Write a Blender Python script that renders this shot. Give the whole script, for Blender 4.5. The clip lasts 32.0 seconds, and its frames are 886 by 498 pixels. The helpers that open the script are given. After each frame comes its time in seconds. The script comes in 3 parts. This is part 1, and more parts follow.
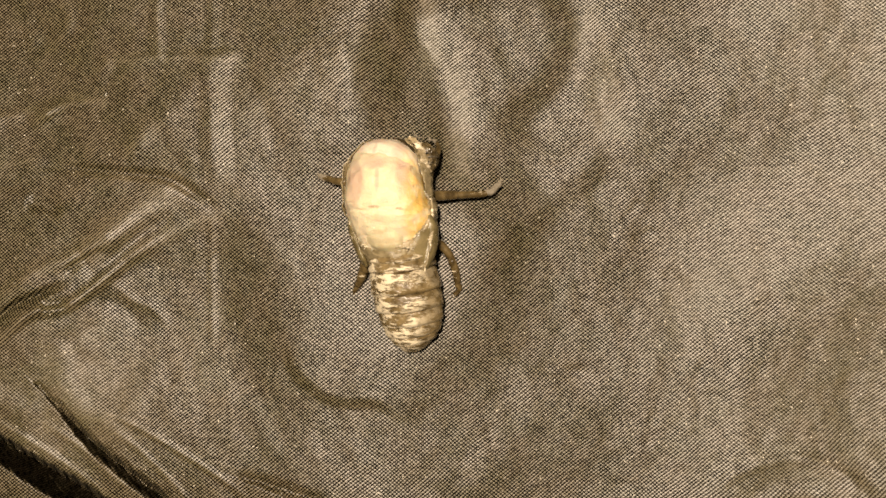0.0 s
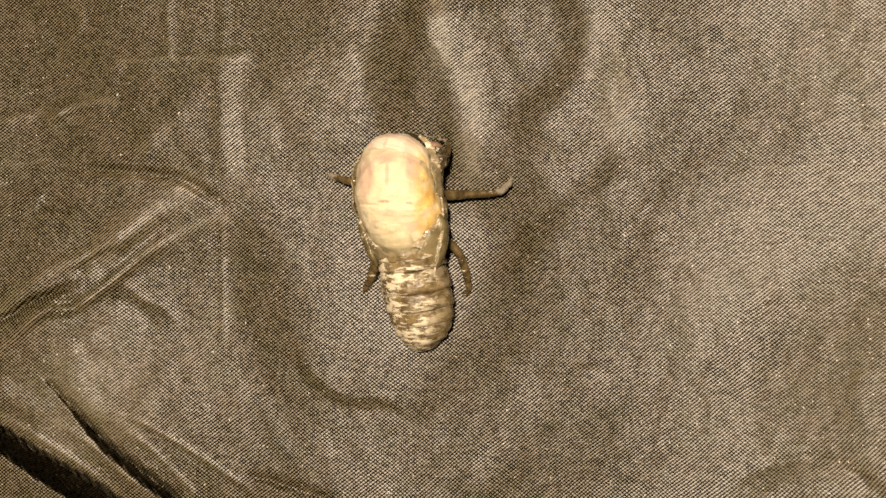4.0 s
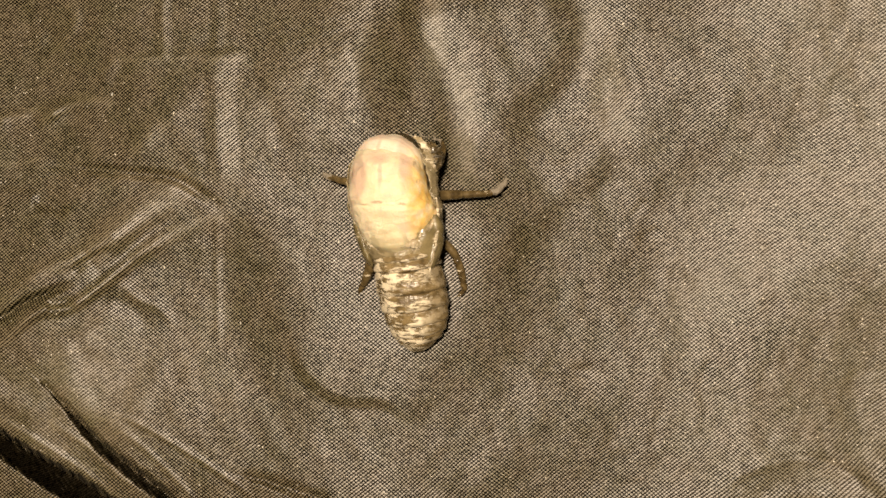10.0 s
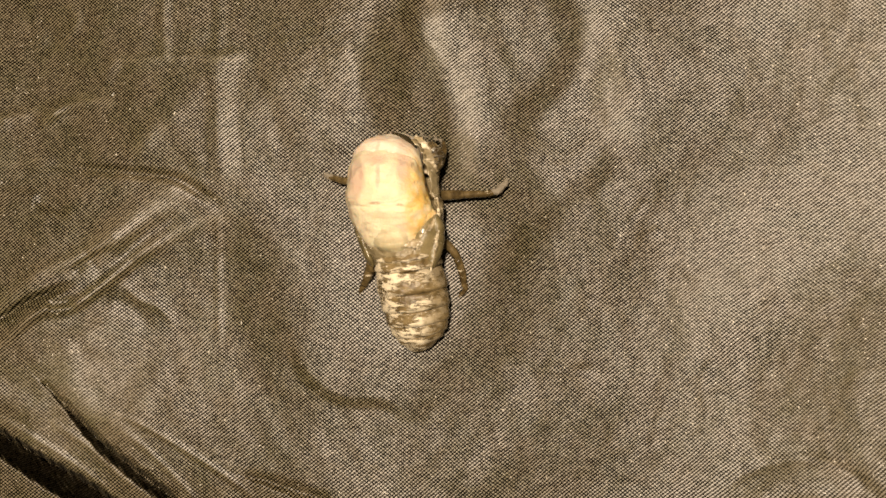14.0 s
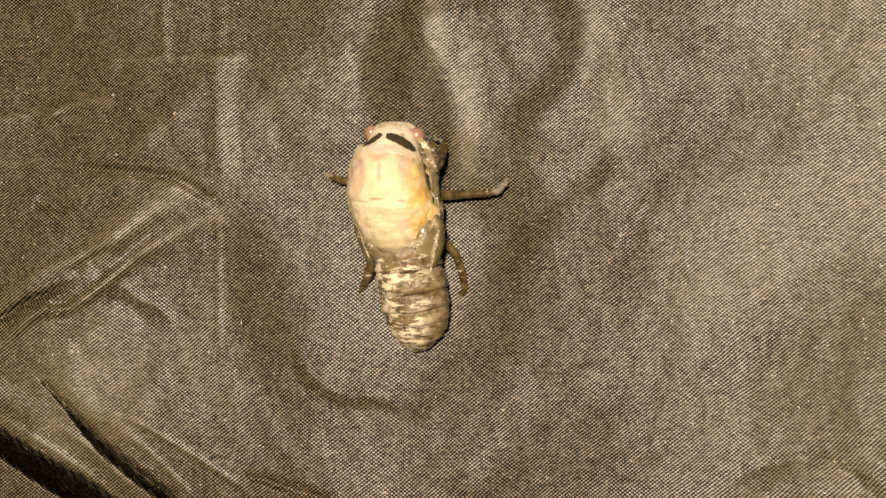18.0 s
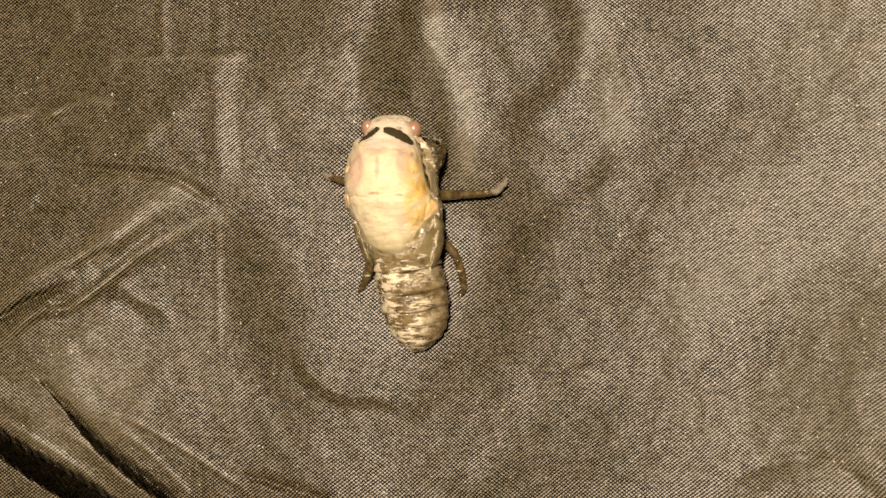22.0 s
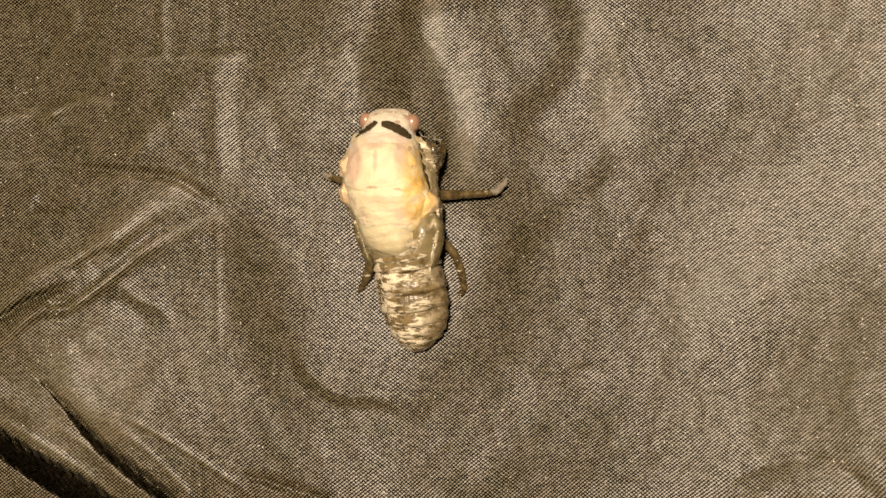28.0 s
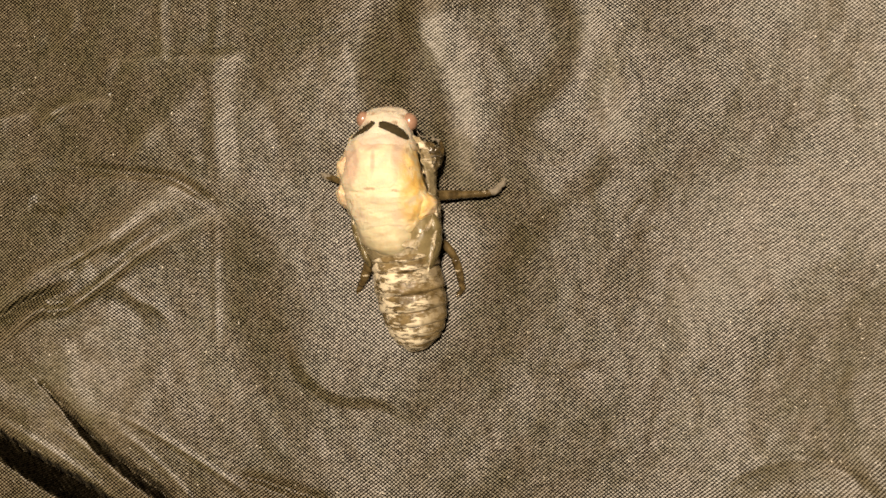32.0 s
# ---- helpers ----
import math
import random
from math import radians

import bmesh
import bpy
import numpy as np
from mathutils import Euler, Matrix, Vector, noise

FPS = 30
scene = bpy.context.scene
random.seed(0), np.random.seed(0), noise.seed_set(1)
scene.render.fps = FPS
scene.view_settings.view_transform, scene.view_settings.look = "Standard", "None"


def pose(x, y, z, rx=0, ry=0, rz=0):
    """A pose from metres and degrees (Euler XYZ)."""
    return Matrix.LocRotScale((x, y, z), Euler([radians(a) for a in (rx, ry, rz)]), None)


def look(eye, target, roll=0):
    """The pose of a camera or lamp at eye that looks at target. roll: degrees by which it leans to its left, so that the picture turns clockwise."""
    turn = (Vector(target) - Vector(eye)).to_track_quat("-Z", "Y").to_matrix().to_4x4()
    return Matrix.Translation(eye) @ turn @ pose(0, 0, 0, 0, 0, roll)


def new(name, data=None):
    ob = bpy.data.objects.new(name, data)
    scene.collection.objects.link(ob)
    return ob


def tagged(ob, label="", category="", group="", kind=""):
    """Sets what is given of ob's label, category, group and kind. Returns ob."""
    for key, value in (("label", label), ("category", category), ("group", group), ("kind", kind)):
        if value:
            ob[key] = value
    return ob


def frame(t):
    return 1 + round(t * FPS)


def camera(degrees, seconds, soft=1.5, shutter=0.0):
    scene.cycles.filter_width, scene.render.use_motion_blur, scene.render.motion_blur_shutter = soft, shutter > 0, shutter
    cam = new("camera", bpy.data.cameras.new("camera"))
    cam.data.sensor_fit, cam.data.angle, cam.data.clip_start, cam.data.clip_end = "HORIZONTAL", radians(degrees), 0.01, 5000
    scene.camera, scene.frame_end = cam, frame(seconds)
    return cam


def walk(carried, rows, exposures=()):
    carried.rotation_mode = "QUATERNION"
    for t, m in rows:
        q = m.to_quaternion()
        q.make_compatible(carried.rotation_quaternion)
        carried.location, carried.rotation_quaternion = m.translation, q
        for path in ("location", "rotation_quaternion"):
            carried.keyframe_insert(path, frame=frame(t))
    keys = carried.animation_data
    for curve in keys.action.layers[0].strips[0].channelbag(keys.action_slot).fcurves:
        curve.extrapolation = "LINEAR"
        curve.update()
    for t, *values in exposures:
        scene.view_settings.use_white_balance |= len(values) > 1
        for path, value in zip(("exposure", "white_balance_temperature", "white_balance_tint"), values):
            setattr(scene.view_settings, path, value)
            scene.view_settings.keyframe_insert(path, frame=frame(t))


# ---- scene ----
from mathutils.bvhtree import BVHTree

G = 0.000072          # one step of the drawing grid, in metres
LENS_H = 0.12104      # height of the lens over the cloth
CU, CV = 784, 441     # grid centre, under the lens

cam = camera(50, 32.0, soft=1.65)
# the phone stands over the cloth and sways by a fraction of a degree: seconds, tilt, pan
SWAY = [
    (0, 0.031, -0.216), (0.5, 0.031, -0.044), (1, 0.007, 0.157), (1.5, 0.015, 0.209), (2, 0.022, 0.299),
    (2.5, 0.007, 0.157), (3, 0.007, 0.209), (3.5, 0.000, 0.314), (5.5, -0.007, 0.492), (6, 0.007, 0.261),
    (6.5, 0.007, 0.246), (7, 0.031, -0.096), (7.5, 0.031, -0.193), (8, 0.000, 0.053), (8.5, 0.016, -0.029),
    (9, 0.000, 0.000), (9.5, 0.000, 0.209), (10, 0.000, 0.106), (10.5, 0.000, 0.209), (11, 0.000, 0.261),
    (11.5, 0.000, 0.106), (12, 0.000, 0.209), (12.5, 0.000, 0.209), (13, 0.000, 0.261), (13.5, 0.000, 0.157),
    (14, 0.000, 0.157), (14.5, 0.000, 0.106), (16.5, 0.000, 0.053), (17, 0.000, 0.157), (17.5, 0.000, 0.209),
    (18, 0.000, 0.157), (18.5, 0.000, 0.186), (19, 0.000, 0.053), (19.5, 0.000, 0.045), (20, 0.000, 0.000),
    (20.5, 0.000, 0.000), (21, 0.000, 0.031), (21.5, 0.000, 0.106), (22, 0.000, 0.113), (22.5, 0.000, 0.106),
    (23, 0.000, 0.157), (23.5, 0.000, 0.157), (24, 0.000, 0.209), (24.5, -0.007, 0.209), (25, -0.007, 0.217),
    (25.5, 0.000, 0.091), (27.5, 0.000, 0.053), (28, 0.000, 0.106), (28.5, 0.000, 0.053), (29, 0.000, 0.106),
    (29.5, 0.000, 0.053), (30, 0.000, 0.000), (30.5, 0.000, 0.053), (31, 0.000, 0.038), (31.5, 0.000, 0.053),
    (32, 0.000, 0.000)]
walk(cam, [(t, pose(0, 0, LENS_H, rx, ry, 0)) for t, rx, ry in SWAY], [(0.0, 0.06), (6.0, 0.04), (12.0, 0.01), (20.0, -0.01), (32.0, -0.05)])

# ---- light: one warm lamp above the cloth, a dim room round it ----
world = bpy.data.worlds.new("room_light")
world.use_nodes = True
world.node_tree.nodes["Background"].inputs["Color"].default_value = (1.0, 0.83, 0.6, 1)
world.node_tree.nodes["Background"].inputs["Strength"].default_value = 0.05
scene.world = world
lamp = bpy.data.lights.new("lamp", "AREA")
lamp.shape, lamp.size, lamp.energy, lamp.color = "DISK", 0.03, 3.05, (1.0, 0.83, 0.645)
new("lamp", lamp).matrix_world = look((-0.030, 0.06, 0.40), (0.0, 0.0, 0.0))


# ---- small tools ----
def at(u, v, z):
    """Grid place (u to the right, v down) at z millimetres over the cloth; the grid narrows with height, as it is drawn from the lens."""
    k = G * (1 - z * 0.001 / LENS_H)
    return Vector(((u - CU) * k, (CV - v) * k, z * 0.001))


def part(name, mesh, material, parent=None, label=""):
    ob = new(name, mesh)
    mesh.materials.append(material)
    if parent:
        ob.parent = parent
    return tagged(ob, label)


def mesh_of(name, verts, faces, smooth=True):
    me = bpy.data.meshes.new(name)
    me.from_pydata([tuple(p) for p in verts], [], faces)
    me.polygons.foreach_set("use_smooth", [smooth] * len(me.polygons))
    me.update()
    return me


def spline(points, n):
    """Catmull-Rom through points (tuples), n steps a span."""
    p = [np.array(a, float) for a in points]
    p = [2 * p[0] - p[1]] + p + [2 * p[-1] - p[-2]]
    out = []
    for i in range(1, len(p) - 2):
        for j in range(n):
            t = j / n
            a, b, c, d = p[i - 1:i + 3]
            out.append(0.5 * (2 * b + (c - a) * t + (2 * a - 5 * b + 4 * c - d) * t * t + (3 * b - a - 3 * c + d) * t ** 3))
    out.append(p[-2])
    return out


def wobble(p, size, amount, seed=0):
    return noise.noise_vector(Vector(p) / size + Vector((seed * 7.3, seed * 3.1, seed))) * amount


def loft(name, sections, n=6, sides=44, power=2.3, rough=0.0, grain=0.0008, seed=0, fine=0.0):
    """A closed body through sections (u, v, half width, z of the flanks, z of the top, z of the bottom)."""
    rings = spline(sections, n)
    verts, faces = [], []
    for u, v, w, zm, zt, zb in rings:
        for k in range(sides):
            a = 2 * math.pi * k / sides
            c, s = math.cos(a), math.sin(a)
            c = math.copysign(abs(c) ** (2 / power), c)
            s = math.copysign(abs(s) ** (2 / power), s)
            p = at(u + max(w, 0.5) * c, v, zm + s * ((zt - zm) if s > 0 else (zm - zb)))
            if rough:
                p += wobble(p, grain, rough, seed)
            if fine:
                p += wobble(p, grain * 0.3, fine, seed + 1)
            verts.append(p)
    for i in range(len(rings) - 1):
        for k in range(sides):
            k2 = (k + 1) % sides
            faces.append((i * sides + k, (i + 1) * sides + k, (i + 1) * sides + k2, i * sides + k2))
    for i, flip in ((0, False), (len(rings) - 1, True)):
        u, v, w, zm, zt, zb = rings[i]
        verts.append(at(u, v, zm))
        for k in range(sides):
            a, b = i * sides + k, i * sides + (k + 1) % sides
            faces.append((len(verts) - 1, b, a) if flip else (len(verts) - 1, a, b))
    return mesh_of(name, verts, faces)


def crown(sections, u, v, power=2.3):
    """Height of a loft's upper side over the grid place (u, v)."""
    s = sorted(sections, key=lambda r: r[1])
    vs = [r[1] for r in s]
    c, w, zm, zt = (float(np.interp(v, vs, [r[k] for r in s])) for k in (0, 2, 3, 4))
    d = min(1.0, abs(u - c) / w)
    return zm + (zt - zm) * (1 - d ** power) ** (1 / power)


def tube(name, points, sides=14, n=6, rough=0.0, seed=0):
    """A limb through points (u, v, z, radius in grid steps)."""
    rings = spline(points, n)
    verts, faces = [], []
    places = [at(*r[:3]) for r in rings]
    for i, r in enumerate(rings):
        d = (places[min(i + 1, len(rings) - 1)] - places[max(i - 1, 0)]).normalized()
        e = d.cross(Vector((0, 0, 1)))
        e = e.normalized() if e.length > 1e-6 else Vector((1, 0, 0))
        f = e.cross(d)
        for k in range(sides):
            a = 2 * math.pi * k / sides
            p = places[i] + (e * math.cos(a) + f * math.sin(a)) * max(r[3], 0.3) * G
            if rough:
                p += wobble(p, 0.0004, rough, seed)
            verts.append(p)
    for i in range(len(rings) - 1):
        for k in range(sides):
            k2 = (k + 1) % sides
            faces.append((i * sides + k, i * sides + k2, (i + 1) * sides + k2, (i + 1) * sides + k))
    faces.append(tuple(range(sides))[::-1])
    faces.append(tuple((len(rings) - 1) * sides + k for k in range(sides)))
    return mesh_of(name, verts, faces)


# ---- materials ----
class Nodes:
    def __init__(self, name):
        self.mat = bpy.data.materials.new(name)
        self.mat.use_nodes = True
        self.tree = self.mat.node_tree
        self.bsdf = self.tree.nodes["Principled BSDF"]
        self.place = self.add("ShaderNodeTexCoord").outputs["Object"]

    def add(self, kind, **inputs):
        node = self.tree.nodes.new(kind)
        for key, value in inputs.items():
            self.put(node, key.replace("_", " "), value)
        return node

    def put(self, node, key, value):
        if isinstance(key, str) and key.isdigit():
            key = int(key)
        if isinstance(value, bpy.types.NodeSocket):
            self.tree.links.new(value, node.inputs[key])
        else:
            node.inputs[key].default_value = value

    def math(self, op, a, b=0.0, c=0.0):
        node = self.tree.nodes.new("ShaderNodeMath")
        node.operation = op
        for i, value in enumerate((a, b, c)):
            self.put(node, str(i), value)
        return node.outputs[0]

    def noise(self, scale, detail=4.0, rough=0.55, at_place=None):
        node = self.add("ShaderNodeTexNoise", Scale=scale, Detail=detail, Roughness=rough)
        self.put(node, "Vector", at_place or self.place)
        return node.outputs["Fac"]

    def step(self, value, low, high, out_low=0.0, out_high=1.0):
        node = self.tree.nodes.new("ShaderNodeMapRange")
        node.interpolation_type = "SMOOTHSTEP"
        for key, v in (("Value", value), ("From Min", low), ("From Max", high), ("To Min", out_low), ("To Max", out_high)):
            self.put(node, key, v)
        return node.outputs["Result"]

    def mix(self, fac, a, b):
        node = self.tree.nodes.new("ShaderNodeMix")
        node.data_type = "RGBA"
        for sock, value in ((node.inputs[0], fac), (node.inputs[6], a), (node.inputs[7], b)):
            if isinstance(value, bpy.types.NodeSocket):
                self.tree.links.new(value, sock)
            else:
                sock.default_value = (*value, 1) if isinstance(value, tuple) else value
        return node.outputs[2]

    def blob(self, x, y, rx, ry):
        """1 within a spot of the object's plan, fading to 0 at its rim."""
        p = at(x, y, 0) * 0.93
        sep = self.add("ShaderNodeSeparateXYZ", Vector=self.place)
        dx = self.math("DIVIDE", self.math("SUBTRACT", sep.outputs[0], p.x), rx * G)
        dy = self.math("DIVIDE", self.math("SUBTRACT", sep.outputs[1], p.y), ry * G)
        d = self.math("ADD", self.math("MULTIPLY", dx, dx), self.math("MULTIPLY", dy, dy))
        return self.step(d, 0.0, 1.0, 1.0, 0.0)

    def bump(self, height, distance, strength=1.0):
        self.put(self.bsdf, "Normal", self.add("ShaderNodeBump", Height=height, Distance=distance, Strength=strength).outputs[0])

    def set(self, **values):
        for key, value in values.items():
            value = (*value, 1) if isinstance(value, tuple) and len(value) == 3 and "Color" in key else value
            self.put(self.bsdf, key.replace("_", " "), value)
        return self.mat


def cloth_material():
    """Plain-woven nylon: floats on a staggered lattice, dark gaps between them, a thin even sheen."""
    m = Nodes("woven_nylon")
    sep = m.add("ShaderNodeSeparateXYZ", Vector=m.place)
    x = m.math("MULTIPLY_ADD", sep.outputs[0], 1 / (7.9 * G), m.math("MULTIPLY", m.noise(75, 2), 2.4))
    y = m.math("MULTIPLY_ADD", sep.outputs[1], 1 / (6.4 * G), m.math("MULTIPLY", m.noise(55, 2), 1.6))
    # single threads wander a little
    along_x = m.add("ShaderNodeMapping", Vector=m.place)
    along_x.inputs["Scale"].default_value = (0.1, 1.0, 0.0)
    along_y = m.add("ShaderNodeMapping", Vector=m.place)
    along_y.inputs["Scale"].default_value = (1.0, 0.1, 0.0)
    weft, warp = m.noise(3000, 1, 0.5, along_x.outputs[0]), m.noise(2100, 1, 0.5, along_y.outputs[0])
    y = m.math("ADD", y, m.math("MULTIPLY", weft, 0.12))
    x = m.math("ADD", x, m.math("MULTIPLY", warp, 0.14))
    row = m.math("FLOOR", m.math("MULTIPLY_ADD", y, 2.0, 0.5))
    within = m.math("MULTIPLY_ADD", y, 2.0, m.math("MULTIPLY", row, -1.0))
    # each float leans; where the cloth is drawn askew they run together into slanting lines
    lean = m.step(m.math("MULTIPLY_ADD", sep.outputs[0], 1.6, m.noise(105, 3)), 0.38, 0.68, 0.06, 0.36)
    strain = m.add("ShaderNodeAttribute")
    strain.attribute_name = "strain"
    askew_sheen = strain.outputs["Fac"]
    lean = m.math("MULTIPLY_ADD", askew_sheen, 0.25, lean)
    x = m.math("ADD", x, m.math("MULTIPLY_ADD", row, 0.5, m.math("MULTIPLY", m.math("MULTIPLY", within, lean), -1.0)))
    dash = m.math("MULTIPLY_ADD", m.math("COSINE", m.math("MULTIPLY", x, 2 * math.pi)), 0.5, 0.5)
    weave = m.math("MULTIPLY", dash, m.math("MULTIPLY_ADD", m.math("COSINE", m.math("MULTIPLY", within, math.pi)), 0.49, 0.53))
    cell = m.add("ShaderNodeCombineXYZ")
    m.put(cell, "X", m.math("FLOOR", m.math("ADD", x, 0.5)))
    m.put(cell, "Y", row)
    single = m.add("ShaderNodeTexWhiteNoise")
    single.noise_dimensions = "2D"
    m.put(single, "Vector", cell.outputs[0])
    weave = m.math("ADD", weave, m.math("MULTIPLY_ADD", single.outputs["Value"], 0.30, -0.15))
    weave = m.math("ADD", weave, m.math("MULTIPLY_ADD", m.noise(6500, 2), 0.5, -0.25))
    weave = m.math("ADD", weave, m.math("MULTIPLY_ADD", m.math("ADD", weft, warp), 0.16, -0.16))
    # painted sheen: gloss bands and the hazy right side, with paler threads and faint weave
    sheen_mask = m.step(m.math("ADD", sep.outputs[0], m.math("MULTIPLY_ADD", m.noise(45, 5, 0.6), 0.07, -0.035)), at(1130, 0, 0).x, at(1500, 0, 0).x, 0.0, 0.9)
    for spot in ((80, 720, 190, 190), (764, 30, 30, 120), (822, 190, 40, 170), (1060, 50, 30, 90), (1096, 150, 34, 110)):
        sheen_mask = m.math("MAXIMUM", sheen_mask, m.math("MULTIPLY", m.blob(*spot), m.step(m.noise(260, 4, 0.6), 0.3, 0.6, 0.45, 0.95)))
    span = m.math("MULTIPLY_ADD", sheen_mask, 0.5, 0.24)
    # a lower threshold pales the threads: brightness of sheen and lit strips painted in
    middle = m.math("MULTIPLY_ADD", sheen_mask, -0.12, m.math("MULTIPLY_ADD", askew_sheen, -0.17, 0.574))
    thread = m.step(weave, m.math("SUBTRACT", middle, span), m.math("ADD", middle, span))
    worn = m.step(m.noise(210, 5, 0.65), 0.36, 0.64)
    pale = m.mix(worn, (0.164, 0.133, 0.062), (0.202, 0.157, 0.087))
    dark = m.mix(worn, (0.005, 0.0042, 0.0015), (0.009, 0.006, 0.0025))
    colour = m.mix(thread, dark, pale)
    # sparkles painted into the colour as pale specks, denser where the weave is faint
    glint = m.step(m.math("MULTIPLY_ADD", sheen_mask, 0.035, m.noise(2600, 1)), 0.745, 0.80)
    colour = m.mix(glint, colour, (0.62, 0.56, 0.45))
    m.bump(weave, 0.00006, 0.3)
    m.put(m.bsdf, "Base Color", colour)
    m.put(m.bsdf, "Specular IOR Level", m.step(thread, 0.05, 1, 0.05, 0.80))
    return m.set(Roughness=0.5, IOR=1.65, Specular_Tint=(0.98, 0.97, 1.0, 1.0))


def cream_material(name="fresh_cuticle", milk=(0.76, 0.645, 0.42), blush=(0.63, 0.45, 0.315), freckles=(), tail=None):
    m = Nodes(name)
    pink = m.step(m.noise(420, 4), 0.48, 0.72)
    flush = m.math("MAXIMUM", m.blob(622, 292, 20, 52), m.math("MAXIMUM", m.blob(708, 275, 15, 45), m.math("MAXIMUM", m.blob(655, 258, 30, 14), m.blob(662, 290, 5, 30))))
    pink = m.math("MINIMUM", m.math("ADD", m.math("MULTIPLY", pink, 0.55), m.math("MULTIPLY", flush, 0.95)), 1.0)
    colour = m.mix(pink, milk, blush)
    amber = m.math("MULTIPLY", m.blob(738, 330, 38, 98), m.step(m.noise(600, 3), 0.25, 0.6))
    colour = m.mix(amber, colour, (0.80, 0.50, 0.13))
    for spot in freckles:
        speck = m.math("MULTIPLY", m.blob(*spot), m.step(m.noise(2500, 3), 0.3, 0.6))
        colour = m.mix(m.math("MULTIPLY", speck, 0.7), colour, (0.30, 0.17, 0.085))
    veins = m.step(m.noise(1600, 5, 0.65), 0.62, 0.75)
    colour = m.mix(m.math("MULTIPLY", veins, 0.35), colour, (0.5, 0.33, 0.18))
    if tail:
        behind = m.add("ShaderNodeSeparateXYZ", Vector=m.place).outputs[1]
        behind = m.math("ADD", behind, m.math("MULTIPLY_ADD", m.noise(700, 3), 0.002, -0.001))
        colour = m.mix(m.step(behind, at(0, 458, 9).y, at(0, 412, 9).y, 1.0, 0.0), colour, tail)
    m.put(m.bsdf, "Base Color", colour)
    m.bump(m.math("ADD", m.noise(900, 5), m.noise(3500, 3)), 0.0002, 0.5)
    return m.set(Roughness=0.5, Specular_IOR_Level=0.35, Subsurface_Weight=0.2, Subsurface_Radius=(0.0012, 0.0007, 0.0004), Subsurface_Scale=1.0)


def shell_material(name="dry_shell", mud=0.5, deep=(0.14, 0.088, 0.034), light=(0.36, 0.25, 0.11), clean=None, relief=0.7, gloss=0.6):
    m = Nodes(name)
    stretched = m.add("ShaderNodeMapping", Vector=m.place)
    stretched.inputs["Scale"].default_value = (0.42, 1.35, 0.7)
    patch = m.math("ADD", m.math("MULTIPLY", m.noise(2600, 8, 0.7, stretched.outputs[0]), 0.5), m.math("MULTIPLY", m.noise(750, 3, 0.5, stretched.outputs[0]), 0.5))
    colour = m.mix(m.step(m.noise(800, 6, 0.6), 0.3, 0.7), deep, light)
    crust = m.step(patch, 0.61 - mud * 0.16, 0.69 - mud * 0.16)
    if clean:
        rim = m.add("ShaderNodeAttribute")
        rim.attribute_name = "rim"
        crust = m.step(m.math("MULTIPLY_ADD", rim.outputs["Fac"], 0.09, patch), 0.64 - mud * 0.16, 0.71 - mud * 0.16)
        sep = m.add("ShaderNodeSeparateXYZ", Vector=m.place)
        side = m.math("ADD", sep.outputs[0], m.math("MULTIPLY_ADD", m.noise(900, 3), 0.003, -0.0015))
        crust = m.math("MULTIPLY", crust, m.step(side, at(clean, 0, 6).x, at(clean + 30, 0, 6).x, 1.0, 0.2))
    colour = m.mix(crust, colour, (0.80, 0.68, 0.47))
    m.put(m.bsdf, "Base Color", colour)
    m.put(m.bsdf, "Roughness", m.step(crust, 0, 1, 0.22, 0.6))
    m.bump(m.math("ADD", m.noise(2200, 5), m.math("MULTIPLY", crust, 0.6)), 0.0002, relief)
    return m.set(Specular_IOR_Level=gloss)


def plain_material(name, colour, roughness, spots=None, scale=1500, relief=0.0001, gloss=0.5):
    m = Nodes(name)
    base = m.mix(m.noise(scale, 4), colour, spots or tuple(c * 0.6 for c in colour))
    m.put(m.bsdf, "Base Color", base)
    m.bump(m.noise(scale * 2, 3), relief, 0.4)
    return m.set(Roughness=roughness, Specular_IOR_Level=gloss)


CLOTH = cloth_material()
CREAM = cream_material(freckles=((660, 337, 17, 3.5), (700, 340, 12, 3), (722, 268, 4, 8), (728, 300, 5, 5)))
BUD = cream_material("bud_cuticle", (0.76, 0.57, 0.34), (0.66, 0.42, 0.25))
BELLY_SKIN = cream_material("abdomen_cuticle", (0.66, 0.55, 0.34), (0.50, 0.38, 0.21), (), (0.44, 0.365, 0.205))
SHELL = shell_material("dry_shell", 0.95, (0.085, 0.056, 0.020), (0.27, 0.192, 0.085), 737)
FLANK = shell_material("thin_shell", 0.42, (0.16, 0.122, 0.06), (0.35, 0.275, 0.15))
PAD = shell_material("olive_shell", 0.3, (0.10, 0.075, 0.03), (0.22, 0.17, 0.075))
GLASSY = shell_material("glassy_shell", 0.12, (0.15, 0.115, 0.05), (0.27, 0.21, 0.10), None, 0.25)
LEG = shell_material("leg_shell", 0.05, (0.045, 0.029, 0.010), (0.16, 0.110, 0.044), None, 0.2, 1.0)
LINT_SPARKLE = plain_material("pale_lint_sparkle", (0.72, 0.68, 0.58), 0.8)
CLAW = plain_material("dusty_claw", (0.35, 0.30, 0.225), 0.7, (0.10, 0.075, 0.042), 2600, 0.0004)
BLACK = plain_material("black_marking", (0.020, 0.014, 0.005), 0.8, (0.075, 0.054, 0.022), 2600, 0.0002, 0.15)
EYE = plain_material("red_eye", (0.27, 0.12, 0.07), 0.3, (0.48, 0.30, 0.20), 1200, 0.00002, 1.0)
